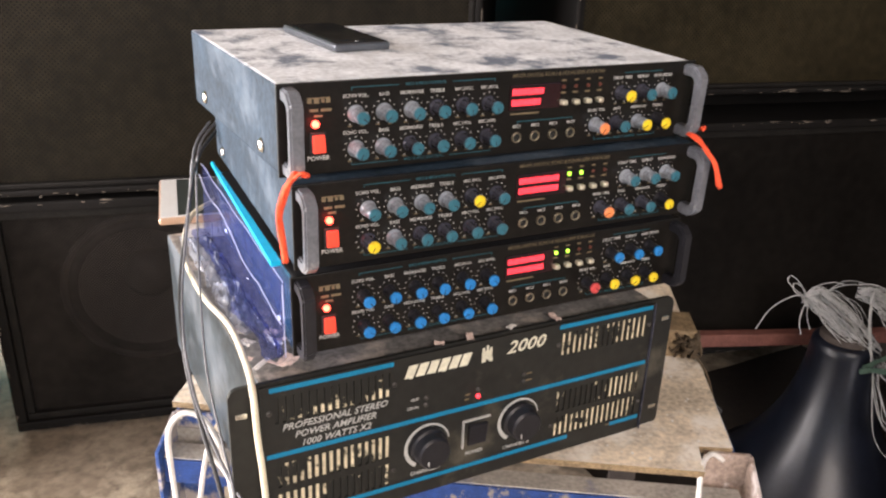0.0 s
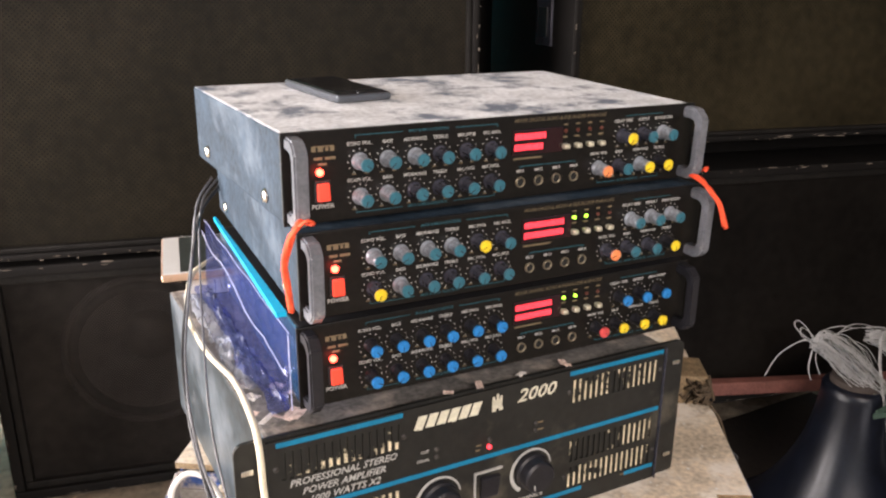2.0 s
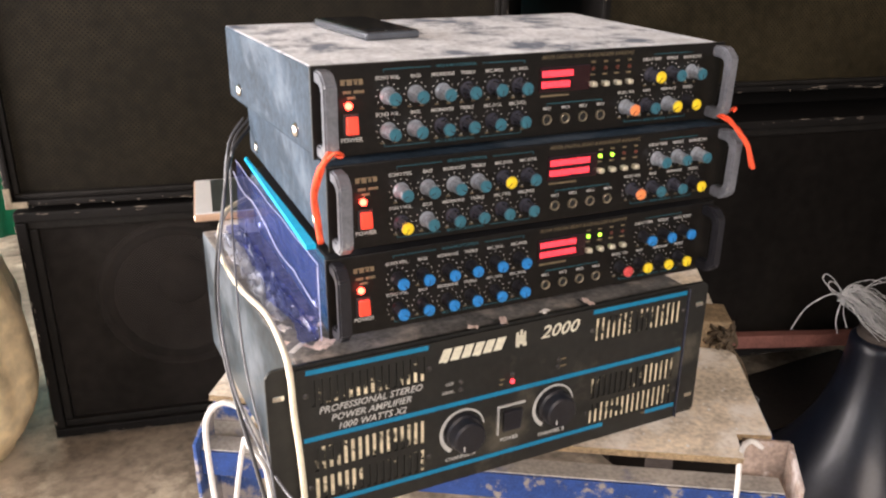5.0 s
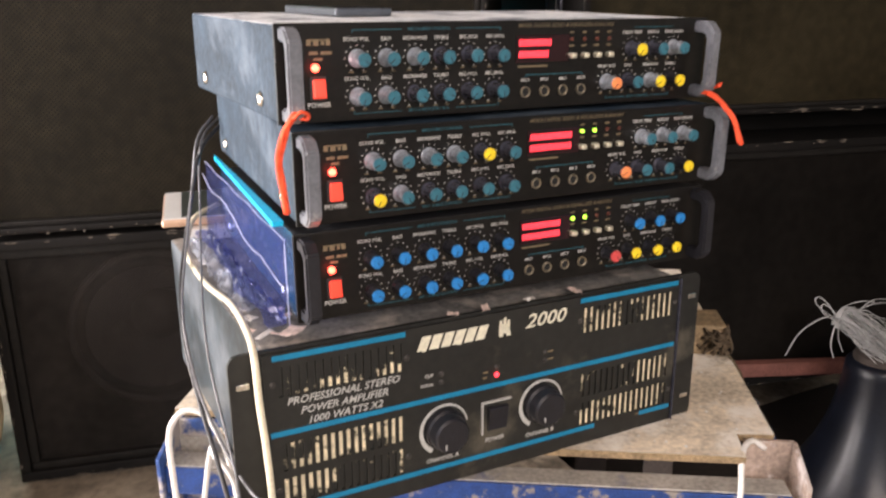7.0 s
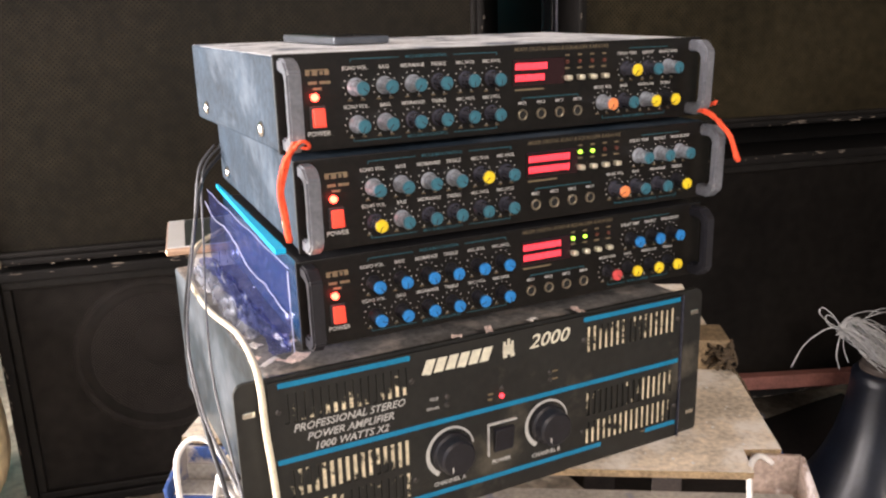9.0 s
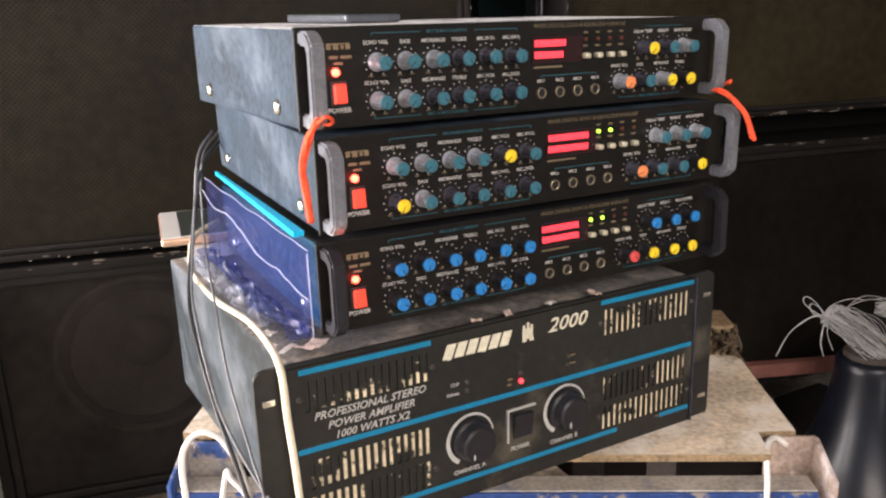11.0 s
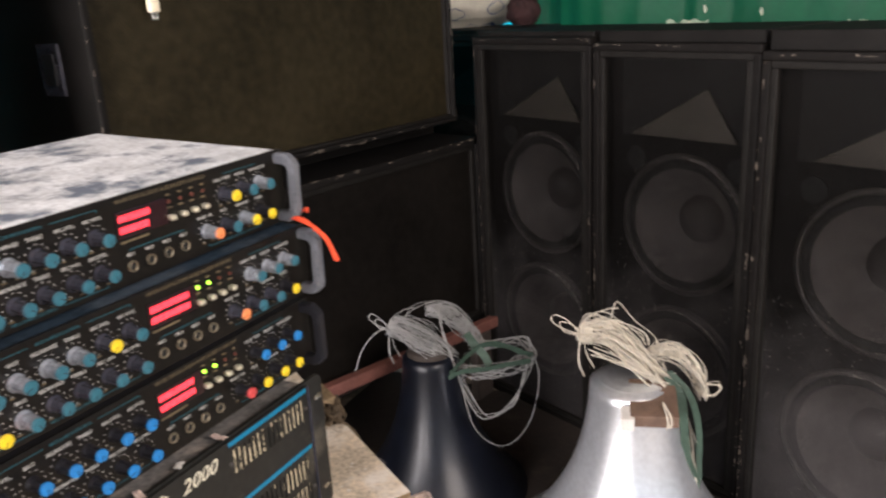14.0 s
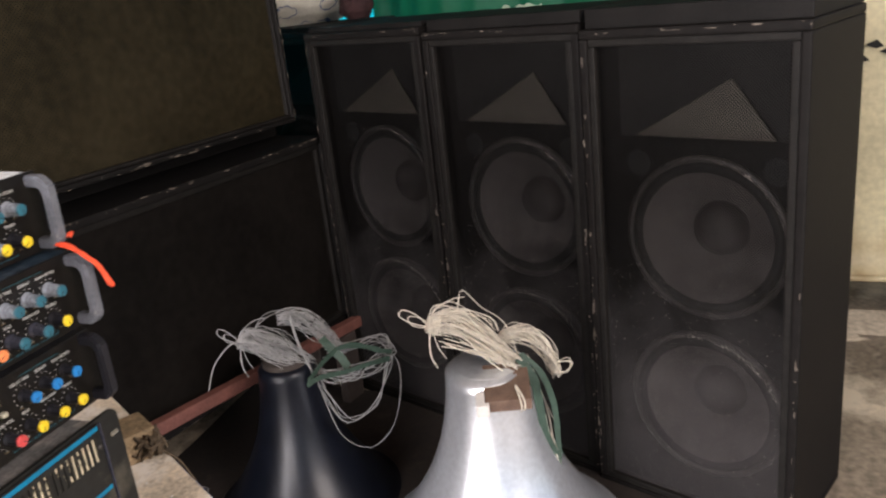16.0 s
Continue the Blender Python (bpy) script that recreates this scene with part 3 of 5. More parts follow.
def scuffs(cab, a, b, n, seed, normal=(0, -1, 0), mat=None, size=1.0):
    """Chipped, worn patches along an edge of a cabinet from a to b, thin and irregular."""
    rnd = random.Random(seed)
    a, b, out = Vector(a), Vector(b), Vector(normal)
    way = (b - a).normalized()
    side = way.cross(out).normalized()
    bm = bmesh.new()
    for _ in range(n):
        u = rnd.random()
        c = a.lerp(b, u) + side * rnd.uniform(-0.004, 0.004) + out * 0.0006
        l, h = size * rnd.choice((0.004, 0.006, 0.01, 0.018, 0.03)) * rnd.uniform(0.6, 1.3), size * rnd.uniform(0.0008, 0.0026)
        ring = [c + way * (l * math.cos(k) * rnd.uniform(0.6, 1.1) / 2) + side * (h * math.sin(k) * rnd.uniform(0.6, 1.2)) for k in (0, 0.9, 1.9, 3.1, 4.1, 5.2)]
        try:
            bm.faces.new([bm.verts.new(q) for q in ring])
        except ValueError:
            pass
    return tagged(part("scuff", bm, mat or SCUFF, cab, "pale worn chips along the edge"), kind="stuff")


big = "stacked bass cabinets"
up_l = cabinet("speaker_cabinet", on_row(-0.362, 0.667), 1.10, 0.572, 0.52, GRILLE, "wide black speaker cabinet with dusty brown perforated grille", wall=0.015, corners=True, group=big, rim=0.012)
up2_l = cabinet("speaker_cabinet", on_row(-0.366, 1.264), 1.105, 0.60, 0.52, GRILLE_TAN, "wide speaker cabinet with dusty tan grille, resting on wooden blocks", corners=True, group=big)
low_l = cabinet("speaker_cabinet", on_row(-0.355, 0.092), 1.09, 0.563, 0.5, GRILLE_BLACK, "black bass cabinet with two large woofers behind its grille", group=big, holes=[(0.315, 0.325, 0.172), (0.80, 0.325, 0.172)])
driver(low_l, 0.315, 0.325, 0.185, 0.052)
driver(low_l, 0.80, 0.325, 0.185, 0.052)
up_r = cabinet("speaker_cabinet", on_row(0.965, 0.849), 1.23, 0.95, 0.60, GRILLE_OLIVE, "tall wide black speaker cabinet with brown grille and side jack plate", wall=0.014, group=big, rim=0.010)
low_r = cabinet("speaker_cabinet", on_row(0.985, 0.09), 1.335, 0.685, 0.56, GRILLE_DARK, "black bass cabinet with black grille, standing on a red-brown beam", group=big)
part("jack_plate", box((0.006, 0.10, 0.115), (-0.003, 0.175, 0.29), 0.002), KNOB_DARK, up_r, "black recessed jack plate")
part("jack_recess", box((0.004, 0.055, 0.07), (-0.0065, 0.175, 0.29), 0.001), RUBBER, up_r)

# added boards: keep the tarpaulin's light out of the gap between the cabinets
tagged(part("light_block_board", box((0.62, 0.015, 2.2), (0, 0, 1.1), 0.002), BOX_BLACK, m=pose(1.374, 1.62, FLOOR)), "black board added behind the cabinets to block tarpaulin light", "board", "boards")
tagged(part("light_block_board", box((0.42, 0.015, 2.2 - SLAB + FLOOR), (0, 0, 1.1 - (SLAB - FLOOR) / 2), 0.002), BOX_BLACK, m=pose(0.832, 1.62, SLAB)), "black board added behind the cabinets to block tarpaulin light", "board", "boards")
for cab, w, h, seed in ((up_l, 1.10, 0.572, 1), (up2_l, 1.105, 0.60, 2), (low_l, 1.09, 0.563, 3), (up_r, 1.23, 0.95, 4), (low_r, 1.335, 0.685, 5)):
    for k, (a, b, n) in enumerate((((0, 0, 0.004), (w, 0, 0.004), 34), ((0, 0, h - 0.004), (w, 0, h - 0.004), 40), ((0.004, 0, 0), (0.004, 0, h), 26), ((w - 0.004, 0, 0), (w - 0.004, 0, h), 26))):
        scuffs(cab, a, b, n, 10 * seed + k)
for x, wide in ((-0.30, 0.12), (0.56, 0.12), (0.70, 0.03)):
    tagged(part("wooden_block", box((wide, 0.10, 0.0245), (0, 0, 0), 0.004), WOOD_BROWN, m=ROW @ pose(x, 0.09, 1.2515)), "thin wooden packing block between two cabinets", "block", "packing blocks")
# black strips added in the slit so tarpaulin light shows only midway
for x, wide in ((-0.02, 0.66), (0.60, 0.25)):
    tagged(part("filler_strip", box((wide, 0.04, 0.0245), (0, 0, 0), 0.003), BOX_BLACK, m=ROW @ pose(x, 0.36, 1.2515)), "black filler strip added between two cabinets", "block", "packing strips")
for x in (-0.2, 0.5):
    tagged(part("filler_strip", box((0.25, 0.3, 0.0115), (0, 0, 0), 0.003), BOX_BLACK, m=ROW @ pose(x, 0.22, 0.661)), "black filler strip added between two cabinets", "block", "packing strips")
# filler added here to stop tarpaulin light coming over the black cabinet
tagged(part("filler_strip", box((1.32, 0.3, 0.0735), (0, 0, 0), 0.003), BOX_BLACK, m=ROW @ pose(1.66, 0.36, 0.812)), "black filler strip added between two cabinets", "block", "packing strips")
tagged(part("timber_beam", box((1.36, 0.034, 0.038), (0, 0, 0), 0.005), BEAM, m=ROW @ pose(1.605, -0.060, 0.164, 0, 5.1, 0)), "red-brown painted timber beam before the black cabinet", "beam")
# unseen back beam, made floor-high to stop light leaking under the cabinet
tagged(part("timber_beam", box((1.3, 0.05, 0.0895 - FLOOR), (0, 0, 0), 0.005), BEAM_DARK, m=ROW @ pose(1.64, 0.50, (0.0895 + FLOOR) / 2)), "dark timber added under the black cabinet, blocks light from behind", "beam")
for x, y, top, wide in ((1.00, -0.060, 0.196, 0.036), (2.19, -0.060, 0.090, 0.036), (1.06, 0.14, 0.0895, 0.12), (2.25, 0.14, 0.0895, 0.12)):
    tagged(part("support_block", box((0.09, wide, top - FLOOR), (0, 0, 0), 0.006), BEAM_DARK, m=ROW @ pose(x, y, (top + FLOOR) / 2)), "dark wooden block under a beam", "block", "support blocks")

# ---------------------------------------------------------------- row of three tall full-range speakers
SIDE = Matrix.Translation((1.90, -0.15, 0)) @ Matrix(((-0.4002, 0.9164, 0, 0), (-0.9164, -0.4002, 0, 0), (0, 0, 1, 0), (0, 0, 0, 1)))


def tall_speaker(u, w, label, fwd=0.0, top=1.10):
    h = top - FLOOR
    low, high = h - 0.945, h - 0.498
    c = cabinet("tall_speaker", SIDE @ pose(u, -fwd, FLOOR), w, h, 0.36, GRILLE_OPEN, label, wall=0.022, group="row of tall speakers", deep=0.014, skin=BOX_SCUFF, holes=[(w * 0.55, low, 0.188), (w * 0.55, high, 0.188)])
    driver(c, w * 0.55, high, 0.203, 0.05)
    driver(c, w * 0.55, low, 0.203, 0.05)
    part("lid_board", box((w - 0.012, 0.335, 1.131 - top), (w / 2, 0.190, h + (1.131 - top) / 2), 0.003), BOX_BLACK, c, "dark board on the top")
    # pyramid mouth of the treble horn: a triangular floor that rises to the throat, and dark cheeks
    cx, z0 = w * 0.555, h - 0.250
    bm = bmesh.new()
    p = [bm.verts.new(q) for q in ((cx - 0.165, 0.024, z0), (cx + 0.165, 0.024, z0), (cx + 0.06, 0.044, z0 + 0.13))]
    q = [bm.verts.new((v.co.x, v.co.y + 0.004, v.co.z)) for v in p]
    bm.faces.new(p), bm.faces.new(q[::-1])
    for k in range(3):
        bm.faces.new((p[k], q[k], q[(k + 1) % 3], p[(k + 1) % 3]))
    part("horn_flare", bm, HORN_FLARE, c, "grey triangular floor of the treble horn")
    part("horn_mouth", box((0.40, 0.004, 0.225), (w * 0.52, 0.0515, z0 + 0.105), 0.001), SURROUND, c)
    for k, (a, b, n) in enumerate((((0.006, 0, 0), (0.006, 0, 0.6 * h), 44), ((w - 0.006, 0, 0), (w - 0.006, 0, 0.6 * h), 20), ((0.006, 0, 0.5 * h), (0.006, 0, h), 9), ((0, 0, h - 0.006), (w, 0, h - 0.006), 11), ((0, 0, 0.006), (w, 0, 0.006), 24))):
        scuffs(c, a, b, n, int(1000 * (u + 3)) + k)
    speck = bmesh.new()
    rnd = random.Random(int(1000 * (u + 5)))
    for _ in range(760):
        x, z, r = rnd.uniform(0.05, w - 0.05), rnd.uniform(0.05, 0.75) ** 1.2, rnd.choice((0.0006, 0.0008, 0.0010, 0.0015)) * rnd.uniform(0.7, 1.2)
        speck.faces.new([speck.verts.new((x + dx * r, 0.0148, z + dz * r)) for dx, dz in ((-1, 0), (0, -1), (1.2, 0), (0, 0.8))])
    for cz in (low, high):                       # dust caught in an arc over each woofer's rim
        for _ in range(230 if cz == low else 90):
            a = radians(rnd.gauss(50, 34))
            r, q = rnd.choice((0.0008, 0.0011, 0.0016)), 0.203 * rnd.gauss(1.0, 0.014)
            x, z = w * 0.55 + q * math.cos(a), cz + q * math.sin(a)
            if 0.05 < x < w - 0.05:
                speck.faces.new([speck.verts.new((x + dx * r, 0.0147, z + dz * r)) for dx, dz in ((-1, 0), (0, -1), (1.2, 0), (0, 0.8))])
    tagged(part("dirt_speck", speck, SPECK, c, "pale specks of dried dirt on the grille"), kind="stuff")
    for x in (w * 0.235, w * 0.86):
        part("bass_port", disc(0.032, 0.006, 20, pose(x, 0.05, z0 - 0.073)), HOLE, c)
    return c


tall_speaker(-1.335, 0.52, "tall black speaker pushed behind the others, sack on top", -0.10, 1.115)
tall_speaker(-0.797, 0.514, "tall black speaker with two woofers and a scuffed corner", 0.0, 1.115)
tall_speaker(-0.275, 0.517, "tall black speaker with two woofers, between two like it", 0.0, 1.10)
tall_speaker(0.252, 0.533, "tall black speaker with two woofers and scuffed white edges", 0.015, 1.085)

# ---------------------------------------------------------------- table
TABLE = Matrix.Translation((0.512, -0.1525, 0)) @ pose(0, 0, 0, 0, 0, -32)   # front corner; x along the front, y to the back
TOP = 0.613
table = thing("table", TABLE, "small steel-framed table, chipped blue paint, plywood top", "table")
sheet_bm = bmesh.new()
rim = ((-0.665, 0.004), (-0.046, 0.004), (-0.044, 0.056), (0.0, 0.058), (0.004, 0.70), (-0.742, 0.704), (-0.742, 0.062), (-0.668, 0.060))
rim = [(x, y) for k, (p, q) in enumerate(zip(rim, rim[1:] + rim[:1])) for x, y in [(p[0] + (q[0] - p[0]) * i / 10 + 0.0018 * noise.noise((k, i, 1)), p[1] + (q[1] - p[1]) * i / 10 + 0.0018 * noise.noise((k, i, 5))) for i in range(10)]]
upper, lower = ([sheet_bm.verts.new((x, y, z)) for x, y in rim] for z in (TOP, TOP - 0.009))
sheet_bm.faces.new(upper), sheet_bm.faces.new(lower[::-1])
for k in range(len(rim)):
    f = sheet_bm.faces.new((upper[k - 1], lower[k - 1], lower[k], upper[k]))
    f.material_index = 1
bmesh.ops.recalc_face_normals(sheet_bm, faces=sheet_bm.faces[:])
part("tabletop", sheet_bm, (PLY, PLY_EDGE), table, "worn dusty plywood sheet, notched round the legs")


def angle_leg(x, y, sx, sy, h):
    """An angle-iron leg with its inner side open to the corner, the top of its side flange cut aslant."""
    b = box((0.058, 0.005, h - FLOOR), (x - sx * 0.029, y, (h + FLOOR) / 2), 0.001)
    side = box((0.005, 0.062, h - FLOOR), (x, y - sy * 0.0335, (h + FLOOR) / 2), 0.001)
    for v in side.verts:
        if v.co.z > 0 and (v.co.y - y) * sy < -0.04:
            v.co.z -= 0.022
    return join(b, side)


part("leg", angle_leg(0.022, 0.054, 1, 1, TOP - 0.005), RUST_STEEL, table, "rusty angle-iron leg, chipped paint")
part("leg", angle_leg(-0.736, 0.055, -1, 1, TOP - 0.009), LEG_STEEL, table, "chipped blue and rusty angle-iron leg")
# back legs are coloured dark for the shade under the tabletop
part("leg", angle_leg(0.012, 0.66, 1, -1, 0.598), BEAM_DARK, table)
part("leg", angle_leg(-0.750, 0.66, -1, -1, 0.598), BEAM_DARK, table)
for y, sy in ((0.004, 1), (0.70, -1)):
    r = box((0.74, 0.032, 0.004), (-0.362, y + sy * 0.014, 0.5665), 0.001)
    part("rail_flange", r, RAIL_TOP, table, "dusty grey upper side of the angle-iron rail")
    part("rail", box((0.74, 0.004, 0.036), (-0.362, y - sy * 0.004, 0.549), 0.001), BLUE_STEEL, table, "chipped blue angle-iron rail")
for x in (0.006, -0.738):
    part("rail", box((0.004, 0.58, 0.036), (x, 0.36, 0.582), 0.001), BLUE_STEEL, table)
for x, h in ((-0.30, 0.028), (-0.55, 0.028)):
    part("batten", box((0.012, 0.62, h), (x, 0.38, TOP - 0.0125 - h / 2), 0.001), BEAM_DARK, table, "thin dark batten under the plywood")
part("weld_plate", box((0.074, 0.004, 0.030), (-0.706, 0.0515, 0.566), 0.001), RAIL_TOP, table, "pale worn plate on the leg")

dust = bmesh.new()
rd = random.Random(5)
for _ in range(120):
    x, y, r = rd.uniform(-0.72, -0.01), rd.uniform(0.01, 0.30), rd.uniform(0.0006, 0.0024)
    dust.faces.new([dust.verts.new((x + dx * r, y + dy * r * 1.4, TOP + 0.0006 + dz)) for dx, dy, dz in ((-1, 0, 0), (0.2, -1, 0.0004), (1.3, 0.1, 0.0002), (0, 0.9, 0.0008))])
tagged(part("sawdust", dust, WIRE_PALE, m=TABLE), "scattered pale crumbs on the plywood", "crumbs")

# ---------------------------------------------------------------- power amplifier
AMP = pose(-0.0665, -0.0193, TOP, 0, 0.4, 0.34)
amp = thing("power_amplifier", AMP, "worn black power amplifier with blue stripes, on a plywood table", "amplifier")
W, H = 0.56, 0.189


def rounded_plate(w, h, r, y0, y1, n=5):
    """An upright plate from (0, 0) to (w, h) with round corners, facing -y."""
    bm = bmesh.new()
    rim = []
    for cx, cz, a in ((w - r, r, -90), (w - r, h - r, 0), (r, h - r, 90), (r, r, 180)):
        rim += [(cx + r * math.cos(radians(a + 90 * k / n)), cz + r * math.sin(radians(a + 90 * k / n))) for k in range(n + 1)]
    f, g = ([bm.verts.new((x, y, z)) for x, z in rim] for y in (y0, y1))
    bm.faces.new(f), bm.faces.new(g[::-1])
    for k in range(len(rim)):
        j = (k + 1) % len(rim)
        bm.faces.new((f[j], f[k], g[k], g[j]))
    return bm


flange = rounded_plate(W, H, 0.011, 0.004, 0.0085)
part("rack_flange", flange, AMP_PANEL, amp, "black rack flange, rounded corners")
case = box((0.50, 0.455, H - 0.006), (0.283, 0.2365, H / 2 - 0.002), 0.004)
case.normal_update()
for f in case.faces:
    f.material_index = 1 if f.normal.z > 0.8 else 0
for v in case.verts:
    v.co.x -= 0.035 * v.co.y * (1 - v.co.x / W)
part("case", case, (AMP_CASE, AMP_TOP), amp, "scuffed grey steel case with litter on top")

xs, holes, cols = [0.030], [], {}
for x0, x1, tag in ((0.042, 0.170, "l"), (0.387, 0.516, "r")):
    n = 16
    step = (x1 - x0) / n
    for k in range(n):
        xs += [x0 + k * step + step * 0.24, x0 + k * step + step * 0.80]
        cols.setdefault(tag, []).append(len(xs) - 2)
xs.append(0.524)
zs = [0.004, 0.028, 0.056, 0.064, 0.093, 0.142, 0.172, 0.186]
for tag in "lr":
    for i in cols[tag]:
        holes += [(i, 1), (i, 3), (i, 5)]
part("front_panel", pierced(xs, zs, holes, 0.0, 0.004), AMP_PANEL, amp, "black front panel with vent slots")
for x in (0.106, 0.4515):
    part("vent_backing", box((0.132, 0.0015, 0.146), (x, 0.0031, 0.100)), BACKING, amp, "beige chassis plate behind the slots")
for x, z, w in ((0.106, 0.1815, 0.133), (0.4525, 0.1815, 0.139), (0.278, 0.1045, 0.488), (0.222, 0.0235, 0.376), (0.499, 0.0235, 0.046)):
    part("stripe", bars([(x, z, w, 0.0052)], 0.0006, -0.0002), STRIPE, amp, "blue painted stripe")
part("edge_trim", box((0.002, 0.004, 0.182), (0.5255, -0.001, 0.095), 0.0006), KNOB_DARK, amp)
for x, z in ((0.012, 0.158), (0.548, 0.160), (0.012, 0.03), (0.548, 0.03)):
    part("rack_slot", box((0.012, 0.002, 0.006), (x, 0.0035, z), 0.0009), CHROME, amp, "worn bright rack slot")
printing("lettering", [("PROFESSIONAL STEREO", 0.108, 0.1355, 0.0108, 0.28), ("POWER AMPLIFIER", 0.108, 0.1240, 0.0108, 0.28), ("1000 WATTS X2", 0.108, 0.1125, 0.0108, 0.28)], INK, amp, y=-0.0002)
printing("model_number", [("2000", 0.337, 0.169, 0.022, 0.3, "CENTER", 1.15)], INK_CREAM, amp, y=-0.0002)
printing("lettering", [("CHANNEL A", 0.213, 0.0335, 0.0068, 0.1), ("CHANNEL B", 0.334, 0.0335, 0.0068, 0.1), ("POWER", 0.276, 0.0405, 0.0068, 0.1), ("CLIP", 0.198, 0.131, 0.0050), ("SIGNAL", 0.196, 0.121, 0.0044)], INK, amp, y=-0.0002)
for x, z in ((0.0385, 0.156), (0.1735, 0.156), (0.0385, 0.046), (0.1735, 0.046), (0.3835, 0.158), (0.5195, 0.158), (0.3835, 0.046), (0.5195, 0.046)):
    part("screw", lathe([(0.0030, 0), (0.0030, 0.0008), (0.0018, 0.0018)], 12, pose(x, 0, z, 90)), BASKET, amp, "dull panel screw")
# maker's mark as plain slanted shapes and a ragged emblem
mark = bmesh.new()
for k, tall in enumerate((0.015, 0.015, 0.015, 0.015, 0.015, 0.015)):
    blk = box((0.0105, 0.0005, tall), (0, 0, 0))
    if k in (0, 3):
        box((0.004, 0.0006, 0.005), (0.0028, 0, -0.006), bm=blk)
    for v in blk.verts:
        v.co.x += 0.38 * v.co.z
    blk.transform(Matrix.Translation((0.193 + 0.0132 * k, -0.0002, 0.1675)))
    join(mark, blk)
part("maker_mark", mark, INK_CREAM, amp, "cream slanted maker's mark")
emblem = bmesh.new()
for x, z, w, h in ((0.286, 0.167, 0.013, 0.011), (0.2815, 0.171, 0.003, 0.011), (0.2865, 0.173, 0.003, 0.012), (0.291, 0.171, 0.003, 0.010), (0.282, 0.1605, 0.005, 0.004), (0.291, 0.1605, 0.005, 0.004)):
    box((w, 0.0005, h), (x, -0.0002, z), bm=emblem)
part("emblem", emblem, INK_CREAM, amp, "cream ragged emblem")
part("lettering", bars([(0.485, 0.0235, 0.03, 0.002), (0.264, 0.121, 0.006, 0.002), (0.263, 0.115, 0.005, 0.002), (0.345, 0.130, 0.007, 0.0018), (0.345, 0.121, 0.008, 0.0018)], y=-0.0002), INK_DIM, amp)


def level_knob(x, z):
    arc = bmesh.new()
    n, a0, a1 = 40, radians(8), radians(238)
    ring = []
    for k in range(n + 1):
        a = a0 + (a1 - a0) * k / n
        wide = 0.0016 + 0.0036 * k / n
        ring.append([arc.verts.new((x + r * math.cos(a), y, z + r * math.sin(a))) for r, y in ((0.0268 - wide / 2, -0.0006), (0.0268 + wide / 2, -0.0006))])
    for a, b in zip(ring, ring[1:]):
        arc.faces.new((a[0], b[0], b[1], a[1]))
    part("dial_arc", arc, INK, amp, "white widening dial arc")
    k = part("knob", lathe([(0.0225, 0), (0.0225, 0.006), (0.0205, 0.008), (0.0195, 0.019), (0.0175, 0.021)], 32, pose(x, 0, z, 90)), KNOB_BLACK, amp, "black round level knob", smooth=False)
    part("pointer", box((0.0014, 0.0015, 0.006), (x - 0.008, -0.0212, z - 0.010), 0.0003), INK, k)


level_knob(0.215, 0.068)
level_knob(0.335, 0.070)
sw = part("power_switch", box((0.034, 0.004, 0.036), (0.277, -0.001, 0.068), 0.001), AMP_PANEL, amp, "black rocker switch in a pale frame")
part("switch_frame", bars([(0.277, 0.0865, 0.036, 0.0016), (0.2595, 0.068, 0.0016, 0.036)], 0.004, -0.001), INK, sw)
part("rocker", box((0.024, 0.006, 0.028), (0.277, -0.004, 0.068), 0.0015, turn=pose(0, 0, 0, 8)), KNOB_BLACK, sw)
part("led", lathe([(0.0026, 0), (0.0026, 0.002), (0.0012, 0.0035)], 12, pose(0.277, 0, 0.1165, 90)), SEGMENT, amp, "lit red lamp")
for x, z in ((0.277, 0.1255), (0.2115, 0.131), (0.2115, 0.122), (0.338, 0.130), (0.338, 0.121)):
    part("led", lathe([(0.0028, 0), (0.0028, 0.0015), (0.0012, 0.003)], 12, pose(x, 0, z, 90)), BASKET, amp)

# ---------------------------------------------------------------- karaoke mixers
KNOB_XZ = [(0.0740, 0.055), (0.1020, 0.055), (0.1305, 0.055), (0.1570, 0.055), (0.1860, 0.0555), (0.2145, 0.055),
           (0.0740, 0.0215), (0.1015, 0.0215), (0.1300, 0.0215), (0.1570, 0.0215), (0.1860, 0.0215), (0.2145, 0.0215),
           (0.3790, 0.056), (0.4070, 0.056), (0.4350, 0.056), (0.3490, 0.023), (0.3765, 0.023), (0.4065, 0.0225), (0.4330, 0.0225)]
body_mesh = {}


